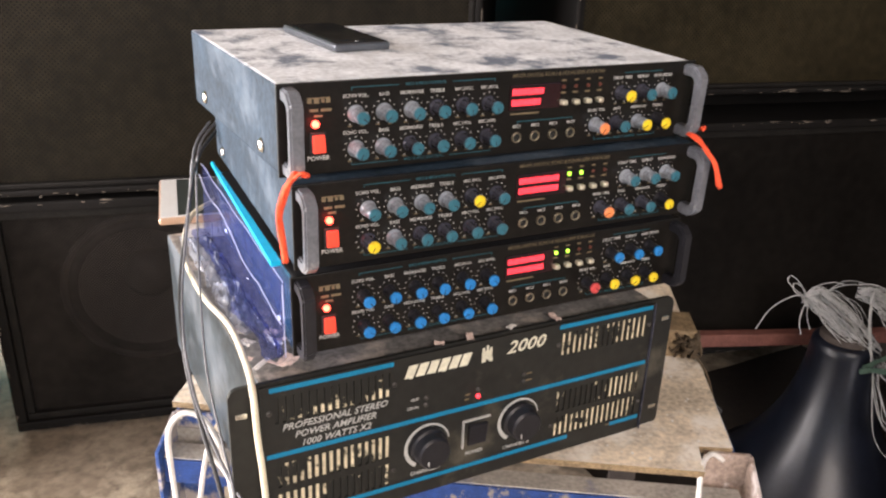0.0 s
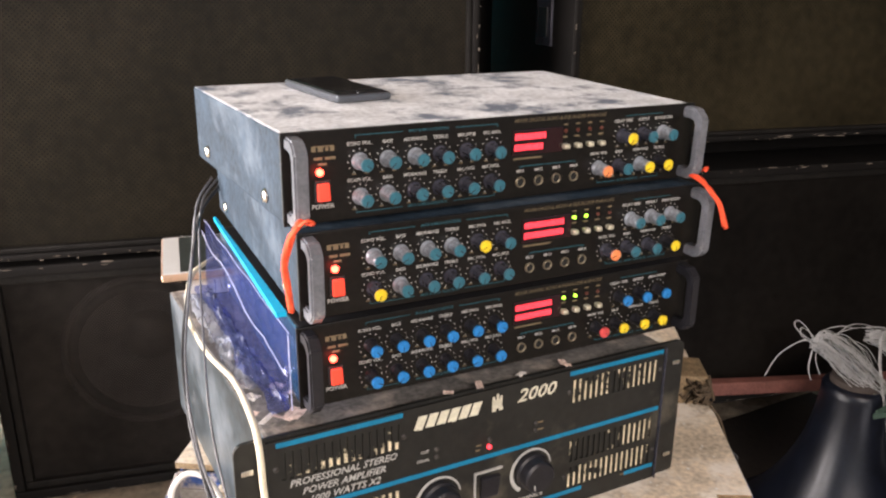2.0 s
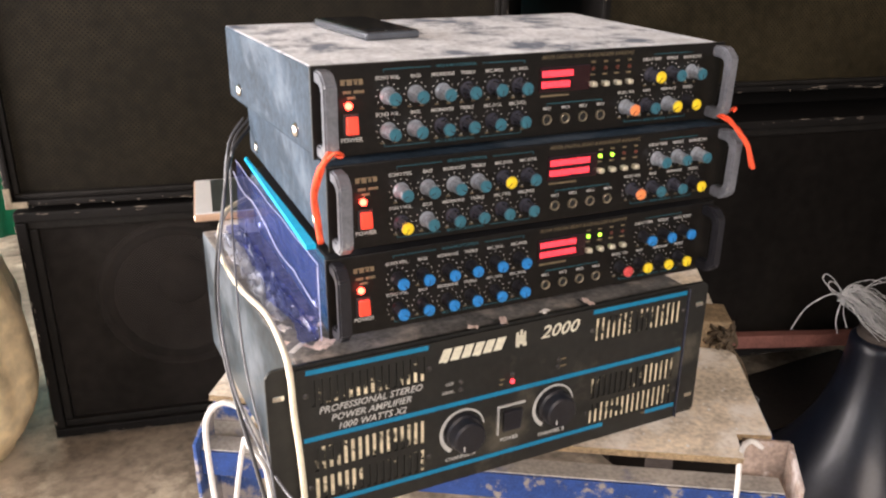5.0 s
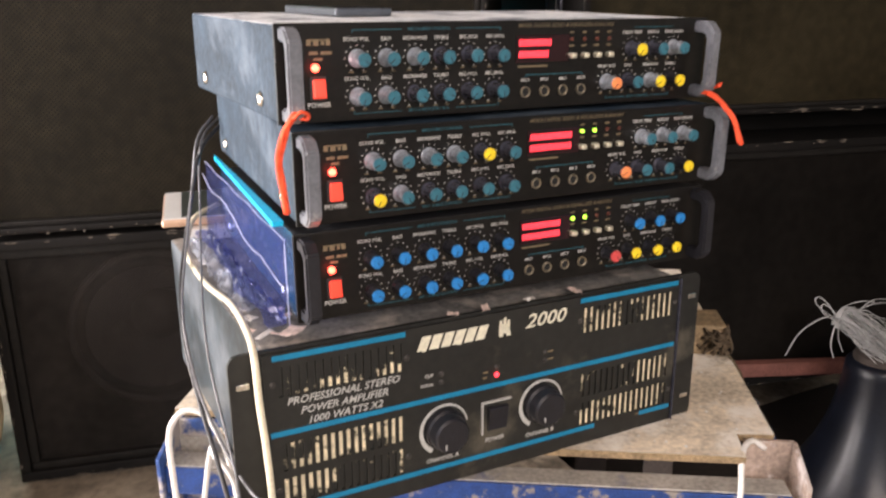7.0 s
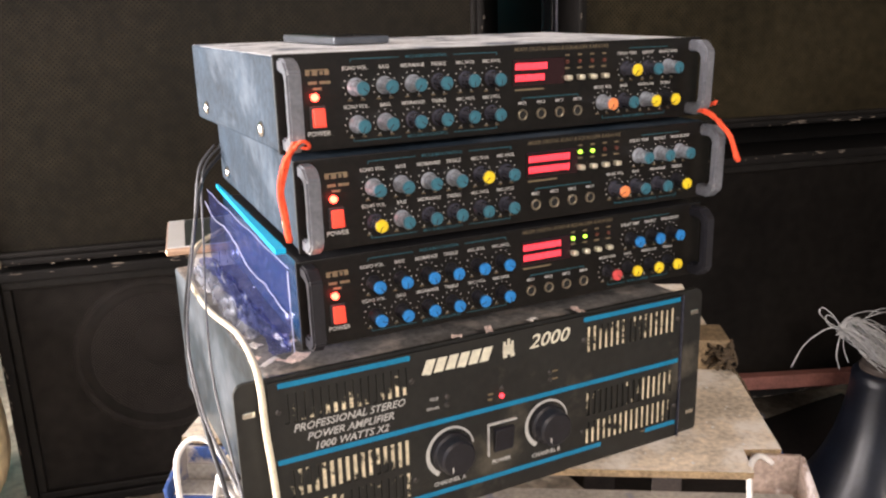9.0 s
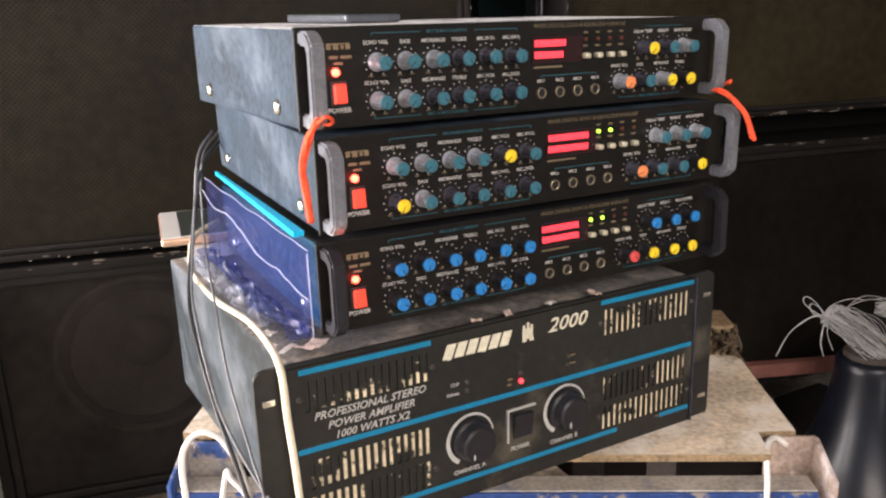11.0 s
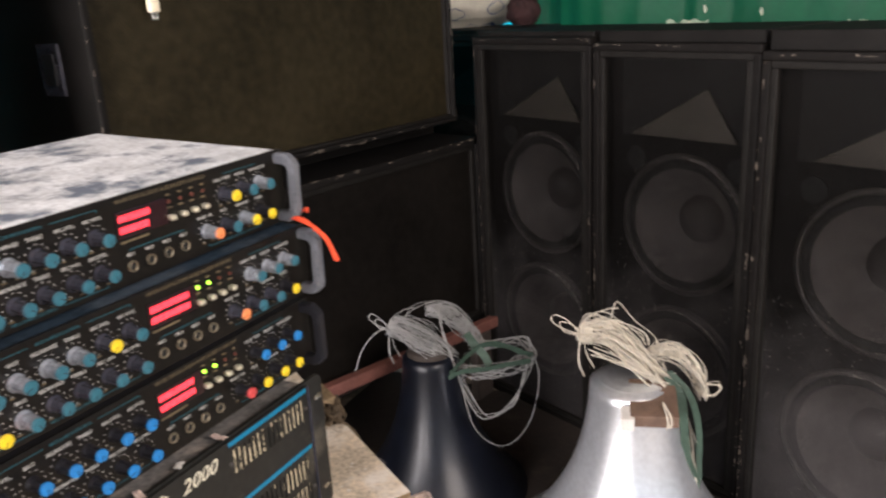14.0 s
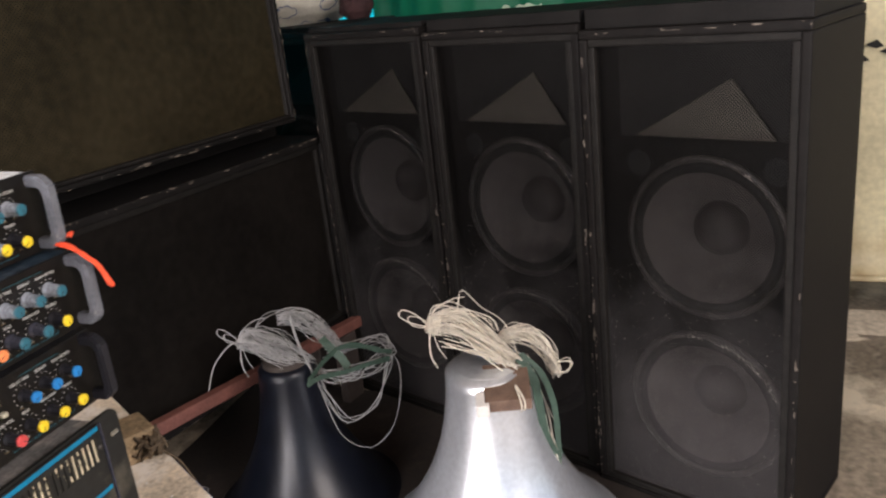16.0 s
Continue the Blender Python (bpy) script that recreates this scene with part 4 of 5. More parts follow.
def knob(parent, x, z, angle, body, cap, size=1.0):
    """A ribbed skirted knob with a coloured cap that bears a pointer line."""
    key = (body.name, size)
    if key not in body_mesh:
        bm = lathe([(0.0088 * size, 0), (0.0088 * size, 0.002), (0.0074 * size, 0.0045), (0.0070 * size, 0.018), (0.0062 * size, 0.0195)], 24)
        for v in bm.verts:
            if v.co.z > 0.004 and round(math.atan2(v.co.y, v.co.x) / (2 * math.pi) * 24) % 2:
                v.co.x *= 0.95
                v.co.y *= 0.95
        bm.transform(pose(0, 0, 0, 90))
        body_mesh[key] = bm
        me = bpy.data.meshes.new("knob")
        bm.to_mesh(me)
        me.materials.append(body)
        body_mesh[key] = me
    k = part("knob", body_mesh[key], body, parent, m=pose(x, 0, z, 0, angle, 0))
    if cap.name not in body_mesh:
        bm = lathe([(0.0061, 0.0180), (0.0061, 0.0205), (0.0052, 0.0214)], 20, FACE_FRONT)
        box((0.0008, 0.0006, 0.0062), (0, -0.0212, 0.0032), bm=bm, slot=1)
        me = bpy.data.meshes.new("cap")
        bm.to_mesh(me)
        bm.free()
        me.materials.append(cap), me.materials.append(KNOB_BLACK)
        body_mesh[cap.name] = me
    part("cap", body_mesh[cap.name], cap, k)


def mixer(m, case_mats, depth, caps, bodies, levels, greens, label, seed, handles=(HANDLE, HANDLE), feet=(0.006, 0.006), angles=None, slim=False, skew=0.0):
    """A rack mixer: case, panel, two handles, knobs, meter, jacks and print. Origin at the panel's lower front corner."""
    W, H = 0.480, 0.086
    rnd = random.Random(seed)
    t = thing("karaoke_mixer", m, label, "mixer", "stack of mixers")
    case = box((W - 0.004, depth, H - 0.002), (W / 2, depth / 2 + 0.003, H / 2), 0.003)
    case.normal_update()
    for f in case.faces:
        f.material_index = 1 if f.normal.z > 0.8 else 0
    for v in case.verts:
        v.co.x -= skew * v.co.y * (1 - v.co.x / W)
    part("case", case, case_mats, t, "dusty painted steel case")
    for y in (0.052, depth - 0.045):
        s = lathe([(0.0075, 0), (0.0075, 0.001), (0.005, 0.0034), (0.002, 0.0038)], 14, pose(0.002 - skew * y, y, 0.0165, 0, -90))
        part("screw", s, CHROME, t, "bright case screw", smooth=True)
    for x in (0.05, W - 0.05):
        for y, drop in ((0.05, feet[0]), (depth - 0.05, feet[1])):
            part("foot", lathe([(0.012, -drop), (0.014, 0)], 14, Matrix.Translation((x, y, 0))), RUBBER, t)
    part("front_panel", box((W, 0.004, H), (W / 2, 0.001, H / 2), 0.001), PANEL, t, "black printed front panel")
    # handles
    for x, mat in zip((0.010, W - 0.010), handles):
        out = [(0, 0.083), (-0.018, 0.083), (-0.029, 0.073), (-0.029, 0.013), (-0.018, 0.003), (0, 0.003)]
        inn = [(0, 0.071), (-0.014, 0.071), (-0.019, 0.067), (-0.019, 0.019), (-0.014, 0.015), (0, 0.015)]
        hb = bmesh.new()
        loop = [[hb.verts.new((x + dx, y, z)) for dx in (-0.0065, 0.0065) for y, z in (o, i)] for o, i in zip(out, inn)]
        for p, q in zip(loop, loop[1:]):
            for i, k in ((0, 1), (1, 3), (3, 2), (2, 0)):
                hb.faces.new((p[i], p[k], q[k], q[i]))
        bmesh.ops.recalc_face_normals(hb, faces=hb.faces[:])
        bmesh.ops.bevel(hb, geom=[e for e in hb.edges if len(e.link_faces) == 2], offset=0.0018, segments=2, affect="EDGES")
        part("handle", hb, mat, t, "grey angular rack handle")
    # knobs and their scales
    dots = bmesh.new()
    for k, (x, z) in enumerate(KNOB_XZ):
        a = angles[k] if angles else rnd.uniform(-70, 70)
        knob(t, x, z, a + 180, bodies[k], CAP[caps[k]], 0.80 if slim else 0.94)
        for j in range(11):
            b = radians(-60 + 30 * j)
            box((0.0011, 0.0003, 0.0011), (x + 0.0116 * math.cos(b), -0.0012, z + 0.0116 * math.sin(b)), bm=dots)
    part("scale_dots", dots, INK, t, "white scale dots round the knobs")
    # power lamp and switch, with the maker's mark as a plain shape
    part("power_led", lathe([(0.0036, 0), (0.0036, 0.002), (0.002, 0.004)], 14, pose(0.035, -0.001, 0.048, 90)), LED_RED, t, "glowing red power lamp", smooth=True)
    s = part("power_switch", box((0.0145, 0.004, 0.0205), (0.037, -0.002, 0.030), 0.0008), RUBBER, t)
    part("rocker", box((0.0115, 0.006, 0.0165), (0.037, -0.0045, 0.030), 0.0012, turn=pose(0, 0, 0, -9)), SWITCH, s, "lit red rocker")
    mk = bars([(0.0385, 0.0715, 0.021, 0.0012), (0.030, 0.0690, 0.004, 0.004), (0.0365, 0.0690, 0.005, 0.0044), (0.0425, 0.0688, 0.003, 0.003), (0.0475, 0.0690, 0.004, 0.004)], y=-0.0012)
    part("maker_mark", mk, INK_DIM, t, "worn gold maker's mark")
    part("lettering", bars([(0.034, 0.0605, 0.008, 0.0026), (0.0455, 0.0605, 0.010, 0.0026), (0.038, 0.0552, 0.008, 0.0022)], y=-0.0012), INK_DIM, t)
    names = ["ECHO VOL.", "BASS", "MIDRANGE", "TREBLE"]
    items = [("POWER", 0.0375, 0.0155, 0.0062)]
    for row, mics in ((0.0715, ("MIC.3VOL", "MIC.4VOL")), (0.0372, ("MIC.1VOL", "MIC.2VOL"))):
        items += [(w, KNOB_XZ[k][0], row, 0.0048) for k, w in enumerate(names)] + [(w, KNOB_XZ[4 + k][0], row, 0.0046) for k, w in enumerate(mics)]
    items += [("DELAY TIME", 0.379, 0.0722, 0.0046), ("REPEAT", 0.407, 0.0722, 0.0046), ("MAIN ECHO", 0.435, 0.0722, 0.0046), ("MUSIC VOL", 0.349, 0.0388, 0.0044), ("BASS", 0.3765, 0.0388, 0.0044), ("MIDRANGE", 0.4065, 0.0388, 0.0042), ("TREBLE", 0.433, 0.0388, 0.0044)]
    items += [(f"MIC{k + 1}", 0.250 + 0.0223 * k, 0.0285, 0.0044) for k in range(4)]
    printing("lettering", items, INK, t, y=-0.0012)
    small = [(x + d, z - 0.0118, 0.0042, 0.0011) for x, z in KNOB_XZ for d in (-0.006, 0.0065)]
    part("lettering", bars(small + [(0.258, 0.0418, 0.034, 0.0016)], y=-0.0012), INK_DIM, t)
    printing("lettering", [("MIC3 & MIC4 CONTROL", 0.145, 0.0795, 0.0040), ("MIC1 & MIC2 CONTROL", 0.145, 0.0062, 0.0040), ("MUSIC CONTROL", 0.392, 0.0062, 0.0038)], INK_TEAL, t, y=-0.0012)
    printing("title", [("MIXER DIGITAL ECHO & EQUALIZER KARAOKE", 0.297, 0.0808, 0.0054, 0.2)], INK_TITLE, t, y=-0.0012)
    lines = [(0.0935, 0.0795, 0.047, 0.0007), (0.1965, 0.0795, 0.047, 0.0007), (0.0935, 0.0062, 0.047, 0.0007), (0.1965, 0.0062, 0.047, 0.0007), (0.070, 0.0782, 0.0007, 0.003), (0.220, 0.0782, 0.0007, 0.003), (0.070, 0.0078, 0.0007, 0.003), (0.220, 0.0078, 0.0007, 0.003),
             (0.284, 0.0335, 0.068, 0.0008), (0.250, 0.0322, 0.0007, 0.002), (0.318, 0.0322, 0.0007, 0.002), (0.362, 0.0062, 0.024, 0.0008), (0.422, 0.0062, 0.024, 0.0008), (0.407, 0.0775, 0.052, 0.0007), (0.350, 0.0075, 0.0007, 0.003), (0.434, 0.0075, 0.0007, 0.003)]
    part("guide_line", bars(lines, y=-0.0012), INK_TEAL, t, "thin teal guide lines")
    # meter
    d = part("meter", box((0.062, 0.002, 0.026), (0.269, -0.001, 0.0585), 0.0005), WINDOW, t, "smoked window with two lit red bars")
    for (n, z) in zip(levels, (0.0645, 0.0535)):
        bm = bmesh.new()
        for k in range(n):
            box((0.0014, 0.0008, 0.0062), (0.2420 + 0.0029 * k, -0.0022, z), bm=bm)
        part("level_bar", bm, SEGMENT, d, "lit red level bar")
    # buttons, lamps, jacks
    for k in range(4):
        x = 0.303 + 0.0154 * k
        part("push_button", box((0.0068, 0.008, 0.0052), (x, -0.004, 0.051), 0.0016), BRASSY, t, "pale push button", smooth=True)
        part("indicator", lathe([(0.0020, 0), (0.0020, 0.0015), (0.001, 0.0026)], 10, pose(x, -0.001, 0.0668, 90)), LED_GREEN if k in greens else LED_OFF, t, "small round lamp")
        part("lettering", bars([(x, 0.0605, 0.006, 0.0016), (x, 0.0735, 0.005, 0.0016)], y=-0.0012), INK_DIM, t)
        j = part("jack", lathe([(0.0044, 0), (0.0056, 0), (0.0054, 0.0022), (0.0042, 0.0022), (0.0042, 0.0)], 20, pose(0.250 + 0.0223 * k, -0.001, 0.0170, 90), close=False), JACK_METAL, t, "dull metal jack socket", smooth=True)
        part("socket_hole", disc(0.0043, 0.0006, 14, pose(0.250 + 0.0223 * k, -0.0013, 0.0170)), HOLE, j)
    # the lamp's own light
    w = m @ Vector((0.035, -0.0085, 0.048))
    lamp("power_led_glow", "POINT", Matrix.Translation(w), 0.008, (1.0, 0.05, 0.03), 0.004)
    return t


G, D, K = KNOB_GREY_LIT, KNOB_DARK, KNOB_BLACK
bodies_a = [G, G, G, D, D, D, G, G, D, D, D, D, D, D, G, G, D, G, K]
caps_a = ["teal"] * 12 + ["yellow", "teal", "teal", "orange", "teal", "yellow", "yellow"]
bodies_b = [G, G, G, G, D, D, D, G, D, D, D, D, G, G, G, D, D, D, K]
caps_b = ["teal"] * 4 + ["yellow", "teal", "yellow"] + ["teal"] * 8 + ["orange", "teal", "teal", "yellow"]
caps_c = ["blue"] * 15 + ["red", "yellow", "yellow", "yellow"]
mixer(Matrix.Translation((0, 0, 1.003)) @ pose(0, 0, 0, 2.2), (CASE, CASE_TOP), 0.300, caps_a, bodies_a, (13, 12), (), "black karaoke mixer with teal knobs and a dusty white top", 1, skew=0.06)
mixer(pose(0.0087, -0.0057, 0.9116, 2.1, 0, -1.15), (CASE, CASE), 0.385, caps_b, bodies_b, (17, 17), (0, 1), "black karaoke mixer with teal and yellow knobs, between two others", 2, feet=(0.008, 0.019))
mixer(pose(0.0048, -0.0031, 0.8181, 0.2, 0, -0.95), (CASE_BLUE, RUBBER), 0.37, caps_c, [K] * 19, (16, 16), (0, 1), "newer black karaoke mixer with blue knobs, wrapped in blue film", 3, handles=(KNOB_BLACK, KNOB_BLACK), slim=True, feet=(0.0158, 0.0158))

# ---------------------------------------------------------------- plastic film on the lowest mixer


def film_top(u):
    return 0.8865 + 0.011 * u + 0.002 * noise.noise((7 * u, 0.0, 6.0))


def film_crease(u):
    return 0.842 + 0.040 * u ** 1.3 + 0.010 * noise.noise((4 * u, 0.0, 6.0)) + 0.003 * noise.noise((16 * u, 0.0, 2.0))


def film_place(u, v):
    y = 0.006 + 0.40 * u
    out = max(0.0, v - 0.62) / 0.38
    top = film_top(u)
    z = top - (top - 0.802) * min(v / 0.62, 1.0)
    crinkle = 0.0042 * noise.noise((14 * u, 9 * v, 2)) + 0.0026 * noise.noise((46 * u, 22 * v, 5))
    x = 0.0040 - 0.006 * min(v / 0.62, 1) + crinkle * min(1, v * 2) - out * (0.016 + 0.010 * noise.noise((5 * u, 0, 4)))
    z += (0.003 + 0.016 * abs(noise.noise((12 * u, 7 * v, 9))) * (1 - out)) * (1 if v > 0.62 else 0)
    return (min(x, 0.0062) - 0.003, y - 0.004, max(z + 0.0115, 0.8035))


film = tagged(part("plastic_film", wavy(90, 40, film_place), FILM, smooth=True), "crumpled clear blue plastic film over the lowest mixer's side", "plastic film")
part("folded_hem", sweep([(-0.0008, 0.002 + 0.40 * k / 24, film_top(k / 24) + 0.0115) for k in range(25)], 0.0005, 6, 3), WRAP_HEM, film, "whitish folded upper hem", smooth=True)
part("crease", sweep([(-0.0046, 0.002 + 0.40 * k / 24, film_crease(k / 24) + 0.0115) for k in range(25)], 0.0007, 6, 3), WRAP_HEM, film, "whitish crease across the film", smooth=True)
part("folded_hem", sweep([(-0.0015, 0.0025, 0.8155 + 0.016 * k) for k in range(6)], 0.0006, 6, 3), WRAP_HEM, film, "whitish folded front hem", smooth=True)
strip = box((1, 0.335, 0.005), (0, 0, 0))
for v in strip.verts:
    v.co.x *= 0.003 + 0.007 * (0.1675 - v.co.y) / 0.335
tagged(part("plastic_strip", strip, CYAN, m=pose(0.0025, 0.190, 0.9150, 1.9, 0, -1.2)), "bright cyan plastic strip along the lowest mixer's edge", "plastic strip")

def wrap_place(cx, cy, w, l, seed):
    def place(u, v):
        x, y = cx + (u - 0.5) * w, cy + (v - 0.5) * l
        h = 0.022 * abs(noise.noise((6 * u + seed, 7 * v, seed))) + 0.010 * abs(noise.noise((17 * u, 19 * v, seed)))
        edge = min(1.0, 5 * min(u, 1 - u, v, 1 - v) + 0.15)
        return (x + 0.008 * noise.noise((5 * u, 5 * v, seed + 4)), y + 0.014 * noise.noise((4 * v, 4 * u, seed + 7)), TOP + 0.1905 + h * edge)
    return place


for cx, cy, w, l, seed in ((-0.018, 0.31, 0.034, 0.18, 1.3), (-0.016, 0.17, 0.034, 0.16, 4.1)):
    tagged(part("plastic_wrap", wavy(26, 60, wrap_place(cx, cy, w, l, seed)), WRAP, smooth=True), "crumpled clear plastic wrap on the amplifier", "plastic wrap", "plastic scraps")
rs = random.Random(21)
for k in range(14):
    px, py, w, l = -0.034 + rs.uniform(0, 0.05), -0.006 + rs.uniform(0, 0.11), rs.uniform(0.006, 0.018), rs.uniform(0.008, 0.026)
    if k > 9:
        px, py = rs.uniform(0.05, 0.42), rs.uniform(-0.012, -0.007)
        w, l = rs.uniform(0.01, 0.03), 0.008
    scrap = wavy(5, 5, lambda u, v: ((u - 0.5) * w, (v - 0.5) * l, 0.0015 + 0.004 * abs(noise.noise((3 * u, 3 * v, 2.7 * k)))))
    tagged(part("paper_scrap", scrap, PAPER if k % 3 else WIRE_PALE, m=pose(px, py, TOP + 0.1892 - 0.007 * (px + 0.0665), 0, 0, rs.uniform(0, 180))), "torn pinkish paper scrap on the amplifier", "paper scrap", "paper scraps")

# ---------------------------------------------------------------- phones
def phone(m, w, l, h, rim, face, screen, label):
    p = thing("phone", m, label, "phone")
    part("body", box((w, l, h), (0, 0, h / 2), 0.003, 3), rim, p, smooth=False)
    part("front_glass", box((w - 0.004, l - 0.004, 0.0012), (0, 0, h), 0.0004), face, p)
    part("screen", box((w - 0.008, l - 0.034, 0.0008), (0, 0, h + 0.0007), 0.0002), screen, p)
    part("home_button", disc(0.0052, 0.0008, 16, pose(0, -l / 2 + 0.009, h + 0.0008, -90)), face, p)
    return p


phone(pose(0.124, 0.196, 1.0964, 2.2, 0, 7), 0.066, 0.138, 0.0085, PHONE_GREY, PHONE_DARK, PHONE_DARK, "dark grey phone lying on the dusty top mixer")
tab = thing("tablet", pose(0.010, 0.503, 0.8195, 0, 0, -8.5), "small white tablet with rose-gold rim on a pad", "tablet")
part("body", box((0.118, 0.186, 0.011), (0, 0, 0.0055), 0.004, 3), PHONE_GOLD, tab)
part("front_glass", box((0.113, 0.181, 0.0014), (0, 0, 0.0110), 0.0005), PHONE_WHITE, tab, "white front")
part("screen", box((0.070, 0.172, 0.0008), (0.002, 0, 0.0119), 0.0002), PHONE_SCREEN, tab, "dark reflecting screen")
tagged(part("tablet_pad", box((0.100, 0.060, 0.0155), (0, 0, 0), 0.003), WIRE_PALE, m=pose(0.023, 0.420, 0.8103, 0, 0, -8)), "pale flat pad under the white tablet", "pad")

# ---------------------------------------------------------------- cables
def cable(name, pts, r, mat, label, off=(0, 0, 0)):
    return tagged(part(name, sweep([Vector(q) + Vector(off) for q in pts], r, 10, 7), mat, smooth=True), label, "cable")


cable("white_cable", [(0.03, 0.46, 0.83), (-0.012, 0.42, 0.822), (-0.036, 0.34, 0.806), (-0.040, 0.28, 0.800), (-0.037, 0.20, 0.797), (-0.026, 0.12, 0.797), (-0.030, 0.03, 0.800), (-0.034, -0.012, 0.790), (-0.034, -0.018, 0.75), (-0.031, -0.018, 0.70), (-0.030, -0.02, 0.64), (-0.034, -0.03, 0.52)], 0.0034, WIRE_WHITE, "thick yellowed white cable over the amplifier's edge", (-0.009, -0.016, 0.011))
cable("grey_cable", [(0.02, 0.395, 0.96), (-0.008, 0.36, 0.935), (-0.024, 0.34, 0.87), (-0.052, 0.26, 0.80), (-0.072, 0.14, 0.80), (-0.078, 0.09, 0.78), (-0.073, 0.07, 0.73), (-0.062, 0.03, 0.69), (-0.05, -0.01, 0.665), (-0.035, -0.04, 0.655), (0.03, -0.06, 0.60), (0.05, -0.06, 0.5)], 0.0016, WIRE_GREY, "thin dark grey cable hanging behind the mixers", (-0.009, -0.016, 0.011))
cable("black_cable", [(0.03, 0.395, 0.95), (-0.006, 0.36, 0.92), (-0.030, 0.33, 0.85), (-0.058, 0.25, 0.79), (-0.076, 0.12, 0.77), (-0.074, 0.07, 0.72), (-0.068, 0.03, 0.67), (-0.062, -0.01, 0.60), (-0.06, -0.02, 0.45)], 0.0024, RUBBER, "black cable hanging beside the amplifier", (-0.009, -0.016, 0.011))
cable("grey_cable", [(0.03, 0.40, 0.96), (-0.004, 0.36, 0.93), (-0.016, 0.34, 0.84), (-0.050, 0.15, 0.805), (-0.060, 0.08, 0.76), (-0.058, 0.03, 0.70), (-0.058, -0.01, 0.66), (-0.056, -0.02, 0.50)], 0.0013, WIRE_GREY, "thin dark grey cable hanging behind the mixers", (-0.009, -0.016, 0.011))
cable("white_cable", [(-0.108, 0.20, 0.42), (-0.112, 0.196, 0.56), (-0.112, 0.19, 0.615), (-0.104, 0.185, 0.640), (-0.088, 0.18, 0.650), (-0.070, 0.17, 0.640), (-0.056, 0.155, 0.605), (-0.050, 0.14, 0.55), (-0.050, 0.135, 0.45), (-0.055, 0.13, 0.38)], 0.0036, WIRE_PALE, "white flat cable looped over the table's corner", (0.008, 0.0, 0.013))
cable("white_cable", [(-0.095, 0.198, 0.40), (-0.066, 0.166, 0.600), (-0.060, 0.150, 0.612), (-0.044, 0.135, 0.58), (-0.042, 0.128, 0.50), (-0.046, 0.125, 0.38)], 0.0032, WIRE_PALE, "white cable beside the table's corner")
cable("white_cable", [(0.470, -0.130, 0.40), (0.468, -0.130, 0.50), (0.467, -0.129, 0.575), (0.473, -0.121, 0.603), (0.489, -0.108, 0.612), (0.512, -0.099, 0.611), (0.530, -0.102, 0.598)], 0.0034, WIRE_PALE, "white cable looped over the table's corner")


def yarn(name, strands, label):
    bm = bmesh.new()
    for pts in strands:
        sweep(pts, 0.0016, 6, 5, bm=bm)
    return tagged(part(name, bm, ORANGE_YARN, smooth=True), label, "yarn")


rnd = random.Random(7)


def jitter(pts, s):
    return [tuple(c + rnd.uniform(-s, s) for c in q) for q in pts]


yarn("orange_yarn", [jitter([(0.010, -0.026, 1.017), (0.004, -0.032, 1.012), (-0.003, -0.030, 1.000), (-0.008, -0.024, 0.978), (-0.006, -0.022, 0.955), (-0.003, -0.020, 0.930)], 0.0022) for _ in range(12)]
     + [[(0.004, -0.034, 1.012), (0.010, -0.040, 1.018), (0.017, -0.036, 1.014), (0.018, -0.026, 1.010), (0.010, -0.022, 1.012)]], "orange yarn tied round a mixer handle, hanging down")
yarn("orange_yarn", [jitter([(0.467, -0.019, 1.011), (0.467, -0.036, 1.008), (0.466, -0.053, 0.999), (0.477, -0.060, 0.983), (0.480, -0.068, 0.959)], 0.0018) for _ in range(11)]
     + [[(0.470, -0.040, 1.018), (0.478, -0.034, 1.020), (0.476, -0.024, 1.014), (0.466, -0.024, 1.010), (0.463, -0.034, 1.012)]], "orange yarn tied round a mixer handle, sticking out")

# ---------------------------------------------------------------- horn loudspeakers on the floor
# dark sheet laid on the floor in place of the deep shade there
def shade_place(u, v):
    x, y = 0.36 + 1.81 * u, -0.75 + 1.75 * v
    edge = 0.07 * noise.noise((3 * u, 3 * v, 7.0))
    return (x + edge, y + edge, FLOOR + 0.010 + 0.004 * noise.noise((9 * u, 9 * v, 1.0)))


tagged(part("floor_shade_sheet", wavy(24, 24, shade_place), FLOOR_SHADE, smooth=True), "dark sheet painted as shade on the floor round the horns", "dirt", kind="stuff")


